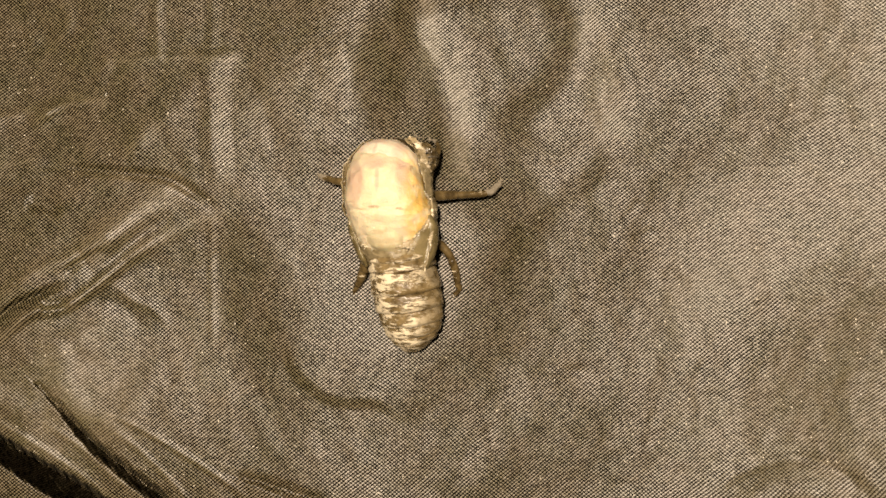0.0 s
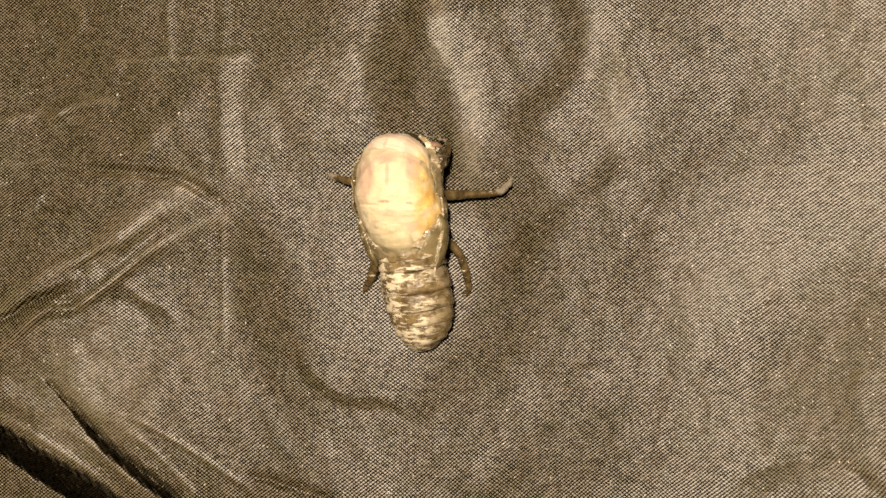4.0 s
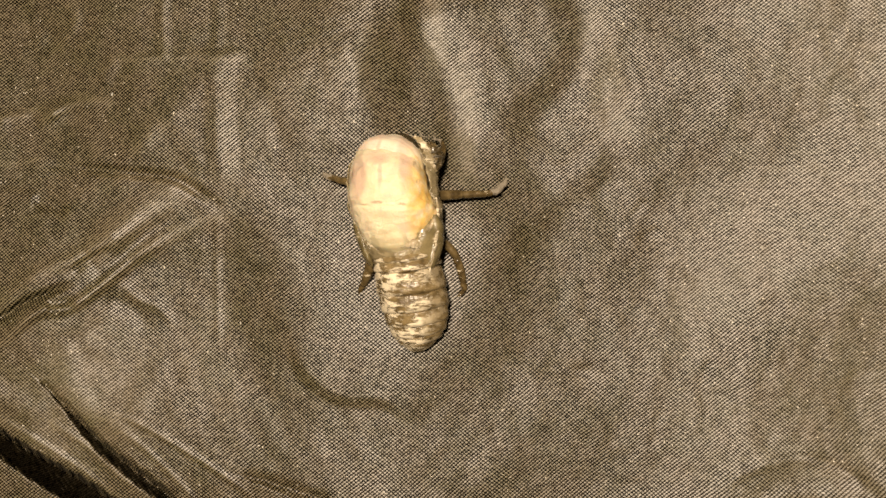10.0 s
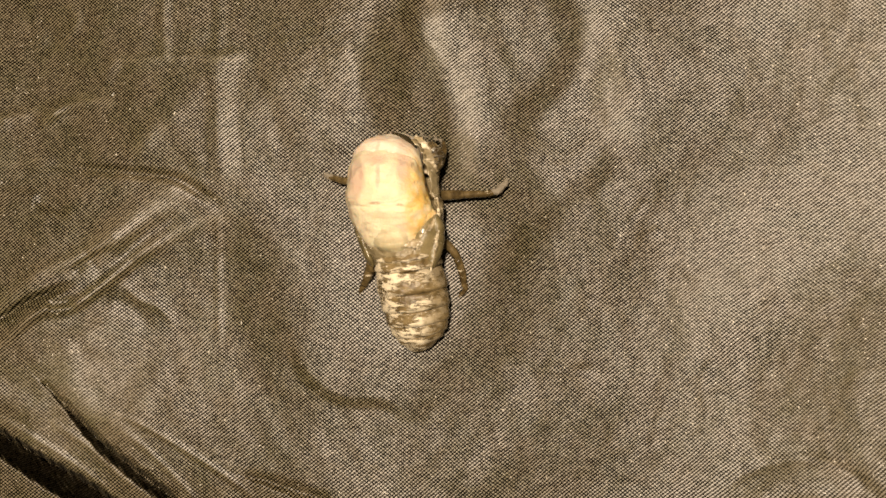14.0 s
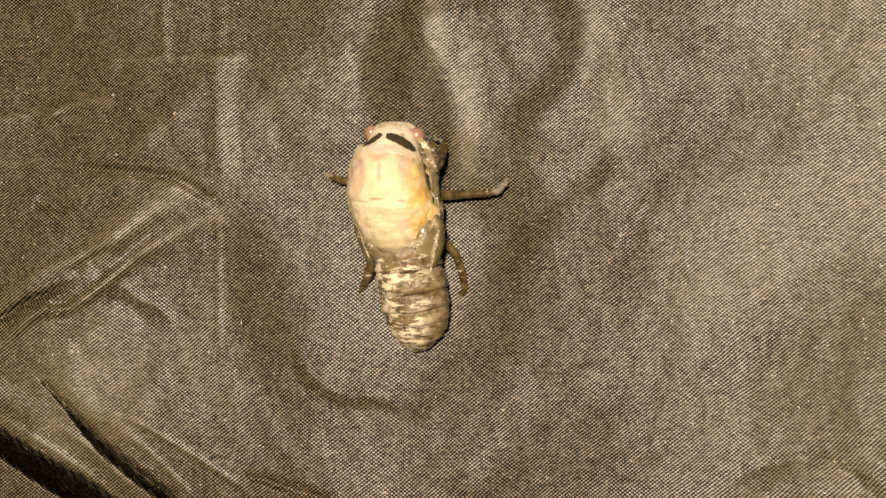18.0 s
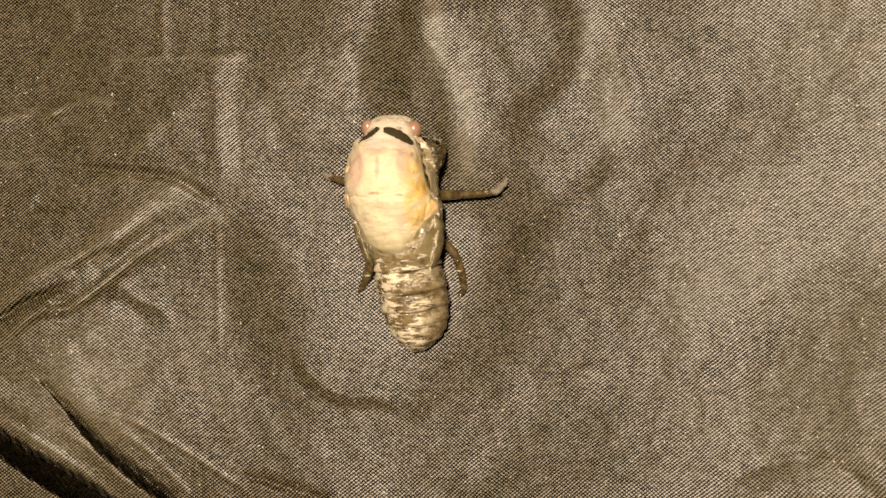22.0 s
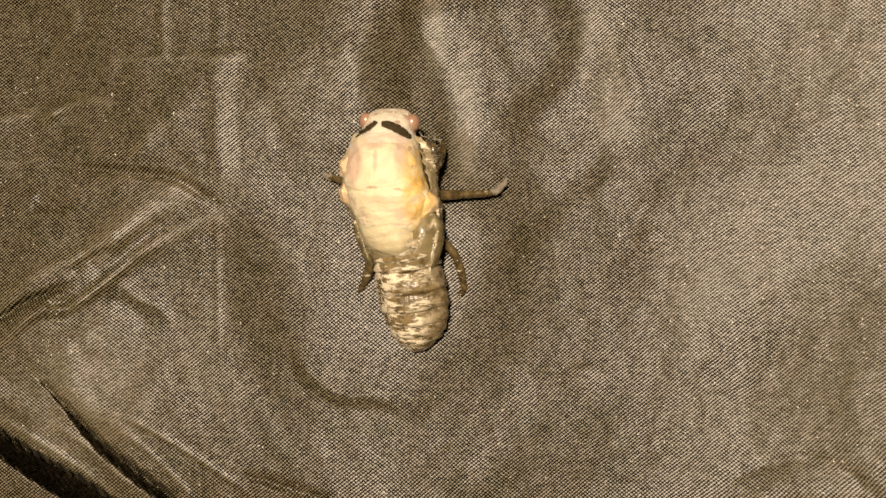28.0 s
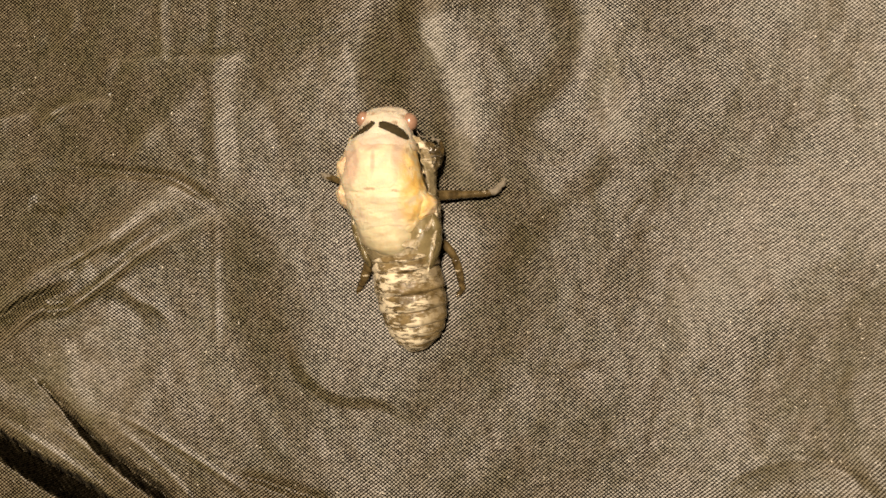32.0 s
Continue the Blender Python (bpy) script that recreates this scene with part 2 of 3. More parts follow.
PALE = cream_material("head_cuticle", (0.71, 0.61, 0.46), (0.62, 0.47, 0.345), ((716, 200, 10, 8), (650, 215, 12, 7), (688, 193, 22, 4), (662, 196, 14, 5), (700, 216, 9, 5)))
HUSK = shell_material("crumpled_shell", 0.45, (0.030, 0.020, 0.008), (0.24, 0.17, 0.075))
MEMBRANE = shell_material("torn_membrane", 0.6, (0.20, 0.15, 0.075), (0.46, 0.36, 0.21))

# ---- the cloth ----
# creases: height in mm (down if negative), half width in grid steps, places along it
CREASES = [
    (0.1, 50, (1000, 430), (1100, 340), (1180, 330)),
    (-0.07, 8, (1100, 398), (1125, 372), (1140, 350)),
    (-0.07, 8, (1120, 425), (1150, 412), (1165, 400)),
    (-0.08, 12, (950, 640), (1000, 660), (1060, 650)),
    (-0.06, 10, (1260, 620), (1240, 680), (1250, 740)),
    (-0.05, 9, (1170, 485), (1215, 482), (1265, 497)),
    (-0.1, 12, (1165, 715), (1160, 760), (1150, 800)),
    (0.12, 12, (1240, 900), (1310, 838), (1420, 812), (1510, 848), (1600, 930)),
    (-0.35, 36, (1275, 960), (1340, 890), (1420, 868), (1500, 910)),
    (0.12, 60, (515, 50), (515, 200), (510, 350)),
    (-0.4, 9, (60, 290), (152, 299), (231, 307), (303, 316), (351, 342), (400, 375)),
    (0.5, 100, (800, 900), (920, 770), (1000, 640)),
    (-0.14, 14, (318, 378), (289, 397), (234, 431), (190, 462)),
    (-0.6, 90, (-40, 640), (60, 700), (140, 760), (240, 850)),
    (-0.3, 70, (130, 560), (180, 630), (260, 700)),
    (-0.75, 7, (-40, 582), (14, 554), (39, 537), (80, 520), (130, 498)),
    (-0.4, 10, (76, 544), (100, 540), (132, 533)),
    (-0.25, 8, (120, 484), (152, 461), (200, 436)),
    (0.3, 11, (-26, 632), (28, 578), (63, 554), (131, 538), (183, 499), (234, 458), (300, 415)),
    (0.3, 16, (-20, 552), (63, 486), (131, 458), (200, 425)),
    (-0.34, 13, (50, 356), (84, 362), (120, 376)),
    (-0.22, 16, (180, 520), (225, 545), (275, 590)),
    (-0.2, 10, (-30, 322), (40, 330), (120, 345)),
    (0.10, 8, (206, 496), (241, 530), (276, 545), (310, 580)),
    (-0.15, 18, (60, 20), (88, 60), (84, 100)),
    (0.13, 12, (111, 0), (131, 27), (121, 58), (97, 90)),
    (0.2, 26, (97, 645), (131, 702), (200, 757), (265, 815)),
    (0.08, 6, (200, 757), (255, 796), (324, 866), (350, 900)),
    (0.12, 6, (190, 728), (255, 757), (324, 798), (394, 843), (470, 900)),
    (0.12, 7, (-30, 728), (56, 777), (131, 825), (200, 875)),
    (0.10, 7, (80, 745), (142, 784), (207, 842), (255, 880)),
    (0.3, 26, (-40, 690), (20, 715), (90, 740)),
]
# sharp-backed creases: places along the crease, then heights in mm across it, by distance (positive to the right hand of its way down)
RIDGES = [
    (((296, -30), (284, 20), (286, 86), (279, 106)), ((-40, 0), (-16, -0.034), (0, 0.085), (16, -0.051), (60, 0))),
    (((386, -40), (382, 40), (380, 96)), ((-30, 0), (-12, -0.034), (0, 0.051), (16, -0.068), (60, 0))),
    (((378, 92), (379, 160), (380, 230), (386, 335)), ((-70, 0), (-22, -0.068), (0, 0.085), (38, -0.153), (60, -0.102), (120, 0))),
    (((384, 370), (381, 480), (385, 620)), ((-30, 0), (-9, -0.034), (0, 0.043), (10, -0.051), (50, 0))),
    (((170, 104), (283, 100), (430, 97)), ((-60, 0), (-24, -0.085), (0, 0.068), (10, -0.017), (50, 0))),
    (((204, 100), (190, 117), (176, 156)), ((-40, 0), (-12, -0.034), (0, 0.085), (18, -0.051), (60, 0))),
    (((505, 590), (523, 650), (556, 686), (604, 712), (680, 718), (730, 760)), ((-90, 0), (-9, -0.153), (9, 0.102), (60, 0))),
]
# pleats that slope down along their length: height in mm, half width, places from the high end
PLEATS = [
    (0.8, 30, (150, 450), (240, 388), (330, 318)),
    (0.3, 17, (225, 458), (310, 410), (400, 378)),
    (0.3, 24, (225, 280), (275, 225), (330, 165)),
    (0.7, 13, (60, 220), (121, 186), (215, 184)),
    (0.3, 11, (-30, 216), (30, 206), (75, 194)),
    (0.2, 24, (330, 300), (370, 270), (430, 240)),
    (0.2, 24, (330, 140), (400, 110), (440, 95)),
    (0.3, 10, (-26, 632), (63, 552), (131, 536), (300, 415)),
]
# strips of long slanting floats, made paler to paint in bright sheen: half width, amount, places along it
STRAIN_SHEENS = [
    (28, 1.0, (150, 450), (240, 388), (322, 324)), (13, 0.8, (225, 458), (310, 410), (398, 382)), (9, 0.9, (-26, 632), (63, 552), (131, 538), (183, 499), (262, 441)),
    (12, 0.8, (-10, 545), (63, 486), (131, 458), (190, 436)), (12, 0.8, (231, 270), (255, 246), (282, 226)), (9, 1.0, (74, 213), (121, 186), (142, 175), (188, 182)),
    (8, 0.7, (-30, 216), (30, 206), (75, 194)), (18, 0.5, (400, 95), (402, 200), (404, 335)), (5, 0.7, (386, 380), (385, 480), (388, 610)), (8, 0.7, (190, 108), (290, 105), (430, 103)),
    (18, 0.8, (97, 645), (131, 702), (200, 757)), (5, 0.9, (190, 728), (255, 757), (324, 798), (394, 843)), (5, 0.9, (200, 757), (255, 796), (324, 866)),
    (5, 0.9, (-30, 728), (56, 777), (131, 825), (200, 875)), (5, 0.9, (80, 745), (142, 784), (207, 842), (255, 880)), (6, 0.7, (290, -10), (288, 40), (290, 95)),
    # the first two paint the gloss bands along the soft folds
    (17, 0.75, (758, -40), (764, 50), (796, 120), (820, 190), (824, 310)), (15, 0.7, (1045, -20), (1066, 60), (1094, 140), (1102, 235)), (6, 0.8, (180, 314), (252, 318), (318, 330)), (7, 0.7, (-20, 292), (30, 288), (62, 280)), (60, 0.35, (480, 190), (580, 140), (680, 90)), (6, 0.5, (206, 496), (241, 530), (276, 545)), (8, 0.6, (111, 0), (131, 27), (121, 58), (97, 90)), (30, 0.5, (380, 560), (330, 640), (400, 700)),
]
# soft folds: places along the fold, then heights in mm across it, by distance (positive to the right hand of its way down)
DRAPES = [
    (((725, -80), (752, 30), (785, 110), (806, 180), (810, 260), (806, 350), (802, 440)),
     ((-330, 0), (-178, 0.8), (-150, 0.8), (-12, -1.15), (4, -1.13), (46, -0.97), (62, -0.98), (112, -1.11), (150, -1.0), (330, 0))),
    (((690, -120), (668, 30), (655, 110), (640, 180), (636, 280), (640, 440)),
     ((-260, 0), (-34, 0.5), (-18, 0.5), (70, -0.5), (95, -0.5), (240, 0))),
    (((985, -80), (1015, 40), (1005, 120), (965, 185), (890, 240)),
     ((-110, 0), (-45, 0.25), (10, -0.35), (30, -0.3), (110, 0.25), (220, 0))),
    (((1110, 270), (1060, 320), (1000, 372), (945, 418), (855, 510)),
     ((-160, 0), (-35, 0.27), (12, -0.27), (30, -0.25), (120, -0.05), (220, 0))),
    (((395, 330), (465, 395), (503, 480), (515, 570), (543, 660), (610, 716)),
     ((-220, 0), (-95, -0.34), (-8, 0.24), (12, 0.22), (110, 0.0), (240, 0))),
]
# folds that roll over a pocket: height of the lip and depth of the pocket in mm, reach behind the lip and before the pocket, then (u, v, half width of the dark mouth); its high side follows from the order of the places
FOLDS = [
    (0.6, 18, 70, 4, (-80, 742, 19), (0, 793, 19), (70, 838, 22), (135, 876, 24), (200, 920, 22)),
    (0.45, 6.0, 34, 5, (73, 684, 0.6), (112, 724, 3), (138, 757, 6), (180, 800, 8.5), (234, 844, 9.5), (290, 886, 10)),
    (0.2, 0.8, 30, 10, (440, 850, 3), (490, 866, 6), (560, 892, 7)),
]


def crease_height(u, v):
    h = np.zeros_like(u)
    for height, width, *places in CREASES + PLEATS:
        line = spline(places, 6)
        best = np.full_like(u, 1e9)
        along = np.zeros_like(u)
        for i in range(len(line) - 1):
            (ax, ay), (bx, by) = line[i], line[i + 1]
            ex, ey = bx - ax, by - ay
            raw = ((u - ax) * ex + (v - ay) * ey) / (ex * ex + ey * ey)
            t = np.clip(raw, 0, 1)
            d = np.hypot(u - ax - t * ex, v - ay - t * ey)
            near = d < best
            best = np.where(near, d, best)
            along = np.where(near, (i + t) / (len(line) - 1), along)
        fade = np.clip(np.minimum(along, 1 - along) * 4, 0, 1)
        fade = fade * fade * (3 - 2 * fade)
        if (height, width, *places) in PLEATS:
            fade = np.clip(along * 4, 0, 1) * (1 - along) * 1.25
        h += 1.4 * height * fade * np.exp(-(best / width) ** 2)
    for places, across in DRAPES + RIDGES:
        line = spline(places, 6)
        best = np.full_like(u, 1e9)
        side, along = np.zeros_like(u), np.zeros_like(u)
        for i in range(len(line) - 1):
            (ax, ay), (bx, by) = line[i], line[i + 1]
            ex, ey = bx - ax, by - ay
            t = np.clip(((u - ax) * ex + (v - ay) * ey) / (ex * ex + ey * ey), 0, 1)
            d = np.hypot(u - ax - t * ex, v - ay - t * ey)
            near = d < best
            best = np.where(near, d, best)
            side = np.where(near, np.sign((u - ax) * ey - (v - ay) * ex), side)
            along = np.where(near, (i + t) / (len(line) - 1), along)
        grid = np.arange(-320, 321, 2.0)
        cross = np.interp(grid, [a[0] for a in across], [a[1] for a in across])
        bell = np.exp(-(np.arange(-30, 31, 2.0) / (4 if (places, across) in RIDGES else 13)) ** 2)
        cross = np.convolve(np.pad(cross, 15, "edge"), bell / bell.sum(), "valid")
        fade = np.clip(np.minimum(along * 5, (1 - along) * (2.6 if places[0][1] < 60 and places[-1][1] > 400 else 5)), 0, 1)
        h += 1.5 * np.interp(best * side, grid, cross) * fade * fade * (3 - 2 * fade)
    for lip, dip, reach, before, *places in FOLDS:
        line = spline(places, 8)
        best = np.full_like(u, 1e9)
        side, half = np.zeros_like(u), np.ones_like(u)
        widest = max(p[2] for p in places)
        for i in range(len(line) - 1):
            (ax, ay, aw), (bx, by, bw) = line[i], line[i + 1]
            ex, ey = bx - ax, by - ay
            t = np.clip(((u - ax) * ex + (v - ay) * ey) / (ex * ex + ey * ey), 0, 1)
            d = np.hypot(u - ax - t * ex, v - ay - t * ey)
            near = d < best
            best = np.where(near, d, best)
            side = np.where(near, np.sign((u - ax) * ey - (v - ay) * ex), side)
            half = np.where(near, np.maximum(aw + (bw - aw) * t, 1.5), half)
        # the edge steps from thread to thread
        s = best * side + 1.3 * np.sin(u * 0.62 - v * 0.5) + 1.6 * np.sin(u * 0.11 + 1) * np.sin(v * 0.13)
        rise = np.clip((half - s) / (2 * half), 0, 1)
        back = np.exp(-(np.minimum(s + half, 0) / reach) ** 2)
        pocket = np.exp(-(np.maximum(s - half, 0) / before) ** 2)
        h += half / widest * np.where(s > half, -dip * pocket, (lip + dip) * rise - dip) * np.where(s > -half, 1, back)
    return h


def strain(u, v):
    """How far the cloth is drawn askew and its painted sheen raised at each place, 0 to 1."""
    most = np.zeros_like(u)
    for width, amount, *places in STRAIN_SHEENS:
        line = spline(places, 5)
        near = np.full_like(u, 1e9)
        for (ax, ay), (bx, by) in zip(line, line[1:]):
            ex, ey = bx - ax, by - ay
            t = np.clip(((u - ax) * ex + (v - ay) * ey) / (ex * ex + ey * ey), 0, 1)
            near = np.minimum(near, np.hypot(u - ax - t * ex, v - ay - t * ey))
        most = np.maximum(most, amount * np.exp(-(near / width) ** 2))
    return most


def build_room():
    """A plain dim room, added unseen round the cloth for bounce and darker shadows."""
    wall = plain_material("wall_paint", (0.55, 0.5, 0.42), 0.8, (0.5, 0.45, 0.37), 6, 0.001)
    wood = plain_material("floor_boards", (0.22, 0.14, 0.08), 0.5, (0.16, 0.10, 0.055), 9, 0.001)
    low = -0.034
    for name, size, place, material in (
            ("floor", (3.2, 3.2, 0.1), (0, 0, low - 0.05), wood), ("ceiling", (3.2, 3.2, 0.1), (0, 0, low + 2.45), wall),
            ("wall_north", (3.4, 0.1, 2.4), (0, 1.65, low + 1.2), wall), ("wall_south", (3.4, 0.1, 2.4), (0, -1.65, low + 1.2), wall),
            ("wall_east", (0.1, 3.2, 2.4), (1.65, 0, low + 1.2), wall), ("wall_west", (0.1, 3.2, 2.4), (-1.65, 0, low + 1.2), wall)):
        bm = bmesh.new()
        bmesh.ops.create_cube(bm, size=1, matrix=Matrix.Translation(place) @ Matrix.Diagonal((*size, 1)))
        me = bpy.data.meshes.new(name)
        bm.to_mesh(me)
        bm.free()
        tagged(part(name, me, material), "plain " + ("dark wooden floor of the unseen added room under the cloth" if name == "floor" else "pale painted surface of the unseen added room in dim light"), name.split("_")[0], kind="structure")


build_room()


def build_cloth():
    def lines(*stretches):
        return np.concatenate([np.arange(*stretch) for stretch in stretches])
    # closer mesh where the deep pockets lie
    us = lines((-7000, -120, 60), (-120, -21, 2.7), (-21, 330, 1.6), (330, 1700, 2.7), (1700, 8660, 60))
    vs = lines((-5200, -120, 60), (-120, 440, 2.7), (440, 890, 1.6), (890, 1010, 2.7), (1010, 6160, 60))
    u, v = np.meshgrid(us, vs)
    z = crease_height(u, v)
    # slack between the creases
    rng = np.random.RandomState(4)
    for size, amount in ((600, 0.8), (330, 0.2), (170, 0.045), (90, 0.035), (48, 0.02), (28, 0.008)):
        for k in range(7):
            a, ph = rng.uniform(0, 2 * math.pi, 2)
            f = 2 * math.pi / (size * rng.uniform(0.8, 1.3))
            z += amount / 2.6 * np.sin(f * (u * math.cos(a) + v * math.sin(a)) + ph + 0.8 * np.sin(f * 0.6 * (u * math.sin(a) - v * math.cos(a)) + ph * 2))
    under = np.exp(-(((u - 700) / 120) ** 4 + ((v - 435) / 195) ** 4))
    z = z * (1 - 0.8 * under) - 0.2 * under
    far = np.clip(np.maximum(np.abs(u - CU) - 1100, np.abs(v - CV) - 800) / 600, 0, 1)
    z *= 1 + 2.0 * far
    # the whole cloth climbs towards one side
    e = np.clip((u - CU) / 784, -1.25, 1.25)
    q = np.abs(e)
    z += 56.4 * np.where(e > 0, -0.13 * e + 0.08 * (e - (1 - np.exp(-12 * np.maximum(e, 0))) / 12) + np.interp(v, (0, 882), (0.15, 0.095)) * e ** 2 * np.abs(e), (0.13 * q - 0.272 * (q - (1 - np.exp(-4 * q)) / 4)) * np.interp(v, (250, 750), (1.0, 0.75)))
    z -= 5.0 * np.clip(-e - 0.1, 0, 1) * np.clip((CV - v) / 441, 0, 1.5)
    low = np.clip((v - CV) / 441, 0, 1.6)
    z += 3.0 * np.clip(e + 0.4, 0, 1.4) * low * low
    z -= 0.015 * (u - CU) * G * 1000
    # beyond its heaped middle the cloth falls to the floor
    edge = np.clip(np.maximum(np.abs(u - CU) - 1300, np.abs(v - CV) - 1000) / 1700, 0, 1)
    edge = edge * edge * (3 - 2 * edge)
    z = z * (1 - edge) + edge * (-32.5 + 0.5 * np.sin(u / 310) * np.sin(v / 270))
    narrow = G * (1 - z * 0.001 / LENS_H)
    x, y = (u - CU) * narrow, (CV - v) * narrow
    n, m = len(vs), len(us)
    verts = np.stack((x, y, z * 0.001), -1).reshape(-1, 3)
    i = np.arange(n * m).reshape(n, m)
    faces = np.stack((i[1:, :-1], i[1:, 1:], i[:-1, 1:], i[:-1, :-1]), -1).reshape(-1, 4)
    me = bpy.data.meshes.new("cloth")
    me.from_pydata(verts.tolist(), [], faces.tolist())
    me.polygons.foreach_set("use_smooth", [True] * len(me.polygons))
    me.attributes.new("strain", "FLOAT", "POINT").data.foreach_set("value", strain(u, v).ravel())
    ob = part("ground_cloth", me, CLOTH)
    thick = ob.modifiers.new("thickness", "SOLIDIFY")
    thick.thickness, thick.offset = 0.00025, -1
    tagged(ob, "creased dark olive-brown woven nylon cloth lying loose", "cloth", kind="structure")
    return BVHTree.FromPolygons(verts.tolist(), faces.tolist())


BVH = build_cloth()

# ---- the cast shell ----
shell = tagged(new("cicada_shell"), "split brown nymph shell with pale mud crust lying on woven cloth", "insect shell")

# abdomen: u, v, half width, z of the flanks, top, bottom
ABDOMEN = [(712, 444, 57, 4.6, 8.6, 1.0), (716, 465, 58, 4.6, 8.8, 0.9), (721, 490, 60, 4.5, 8.7, 0.7), (726, 520, 61, 4.3, 8.4, 0.5),
           (732, 550, 59, 4.0, 7.8, 0.4), (736, 575, 54, 3.7, 7.0, 0.3), (739, 595, 47, 3.3, 6.0, 0.3), (741, 610, 37, 2.9, 4.9, 0.4), (743, 620, 25, 2.5, 3.7, 0.8)]


def abdomen_at(v):
    return [float(np.interp(v, [r[1] for r in ABDOMEN], [r[k] for r in ABDOMEN])) for k in range(6)]


def abdomen_segments():
    ends = [446, 463, 481, 521, 552, 578, 597, 610, 621]
    for i in range(8):
        a, b = ends[i], ends[i + 1]
        rows = []
        for f, grow in ((0.0, 0.955), (0.12, 0.985), (0.45, 1.005), (0.8, 1.02), (0.98, 1.015), (1.06, 0.975), (1.1, 0.87)):
            u, v, w, zm, zt, zb = abdomen_at(min(a + (b - a) * f, 620.5))
            if i == 7:
                grow = (0.97, 1.0, 1.02, 0.98, 0.85, 0.6, 0.25)[len(rows)]
            rows.append((u, a + (b - a) * f, w * grow, zm, zm + (zt - zm) * grow ** 2.5, zm - (zm - zb) * min(grow, 1.0)))
        # each ring's hind edge bows down at the flanks
        me = loft("abdomen_segment", rows, 3, 56, 2.2, 0.00007, 0.0007, i, 0.00003)
        mid = at(rows[3][0], rows[3][1], 4)
        for p in me.vertices:
            p.co.y += 0.0006 * ((p.co.x - mid.x) / (rows[3][2] * G)) ** 2 - 0.00018 * (p.co.x - mid.x) / (rows[3][2] * G) * -3
        rim = me.attributes.new("rim", "FLOAT", "POINT")
        rings = len(rows) * 3 - 2
        mid_rim, wide, much = {1: (0.5, 0.2, 0.5), 2: (0.2, 0.08, 0.5)}.get(i, (0.62, 0.12, 1.0))
        values = [much * math.exp(-((min(k // 56, rings) / rings - mid_rim) / wide) ** 2) for k in range(len(me.vertices))]
        rim.data.foreach_set("value", values)
        part("abdomen_segment", me, SHELL, shell)


abdomen_segments()

# thorax of the shell: a cup, open along the back: u, v, half width, flank z, top z, bottom z, angles of the open edges
CUP = [(700, 246, 44, 4.0, 6.8, 2.0, 60, 200), (694, 262, 62, 4.3, 8.0, 1.6, 46, 200), (689, 300, 80, 4.6, 9.4, 1.2, 38, 196),
       (692, 345, 83, 4.8, 9.9, 0.9, 34, 192), (697, 372, 83, 4.9, 10.0, 0.8, 28, 180), (702, 392, 79, 4.9, 9.9, 0.8, 36, 168),
       (707, 420, 73, 4.8, 9.4, 0.8, 65, 155), (709, 440, 68, 4.7, 9.1, 0.8, 70, 136), (711, 452, 62, 4.6, 8.9, 0.9, 74, 126), (712, 461, 57, 4.6, 8.8, 0.9, 86, 102),
       (712, 470, 54, 4.6, 8.7, 1.0, 90, 92)]


def thorax_cup():
    rings = spline(CUP, 8)
    count = 60
    verts, faces = [], []
    for u, v, w, zm, zt, zb, right, left in rings:
        jag = noise.noise(Vector((v * 0.11, 0, 1))) * 5
        lo, hi = radians(right + jag), radians(left + jag) - 2 * math.pi
        for k in range(count + 1):
            a = lo + (hi - lo) * k / count
            c, s = math.cos(a), math.sin(a)
            p = at(u + w * c, v, zm + s * ((zt - zm) if s > 0 else (zm - zb)))
            p += wobble(p, 0.0011, 0.00028, 5) + wobble(p, 0.0004, 0.00008, 6)
            verts.append(p)
    for i in range(len(rings) - 1):
        for k in range(count):
            a = i * (count + 1) + k
            faces.append((a, a + 1, a + count + 2, a + count + 1))
    ob = part("thorax_shell", mesh_of("thorax_shell", verts, faces), FLANK, shell, "torn translucent brown thorax flank")
    thick = ob.modifiers.new("thickness", "SOLIDIFY")
    thick.thickness, thick.offset = 0.00012, 1


thorax_cup()

part("wing_pad", loft("wing_pad", [(766, 380, 5, 7.6, 8.4, 6.6), (768, 400, 14, 7.2, 8.6, 6.0), (766, 430, 16, 6.6, 8.2, 5.4),
                                   (760, 460, 14, 6.4, 8.2, 5.4), (755, 480, 8, 6.6, 7.8, 5.8), (752, 488, 2, 6.6, 7.2, 6.2)],
                      5, 24, 2.0, 0.00006, 0.0008, 3), PAD, shell, "olive wing pad with pale rim")
part("wing_pad", loft("wing_pad", [(626, 385, 4, 5.2, 6.2, 4.0), (630, 405, 8, 5.0, 6.2, 3.6), (640, 435, 9, 4.6, 6.2, 3.4),
                                   (650, 460, 8, 4.6, 6.2, 3.4), (656, 472, 3, 4.6, 5.6, 3.8)],
                      5, 24, 2.0, 0.00006, 0.0008, 4), PAD, shell, "olive wing pad with pale rim")

part("inner_membrane", loft("inner_membrane", [(752, 362, 8, 6.8, 7.8, 5.6), (748, 384, 22, 6.8, 8.5, 5.4), (744, 410, 29, 6.6, 8.8, 5.2), (743, 434, 29, 6.2, 8.6, 5.0),
                                               (745, 455, 20, 6.0, 8.2, 5.0), (747, 468, 6, 6.0, 7.4, 5.4)], 6, 36, 2.2, 0.0002, 0.0013, 21, 0.00004), GLASSY, shell, "glassy olive membrane in the split")

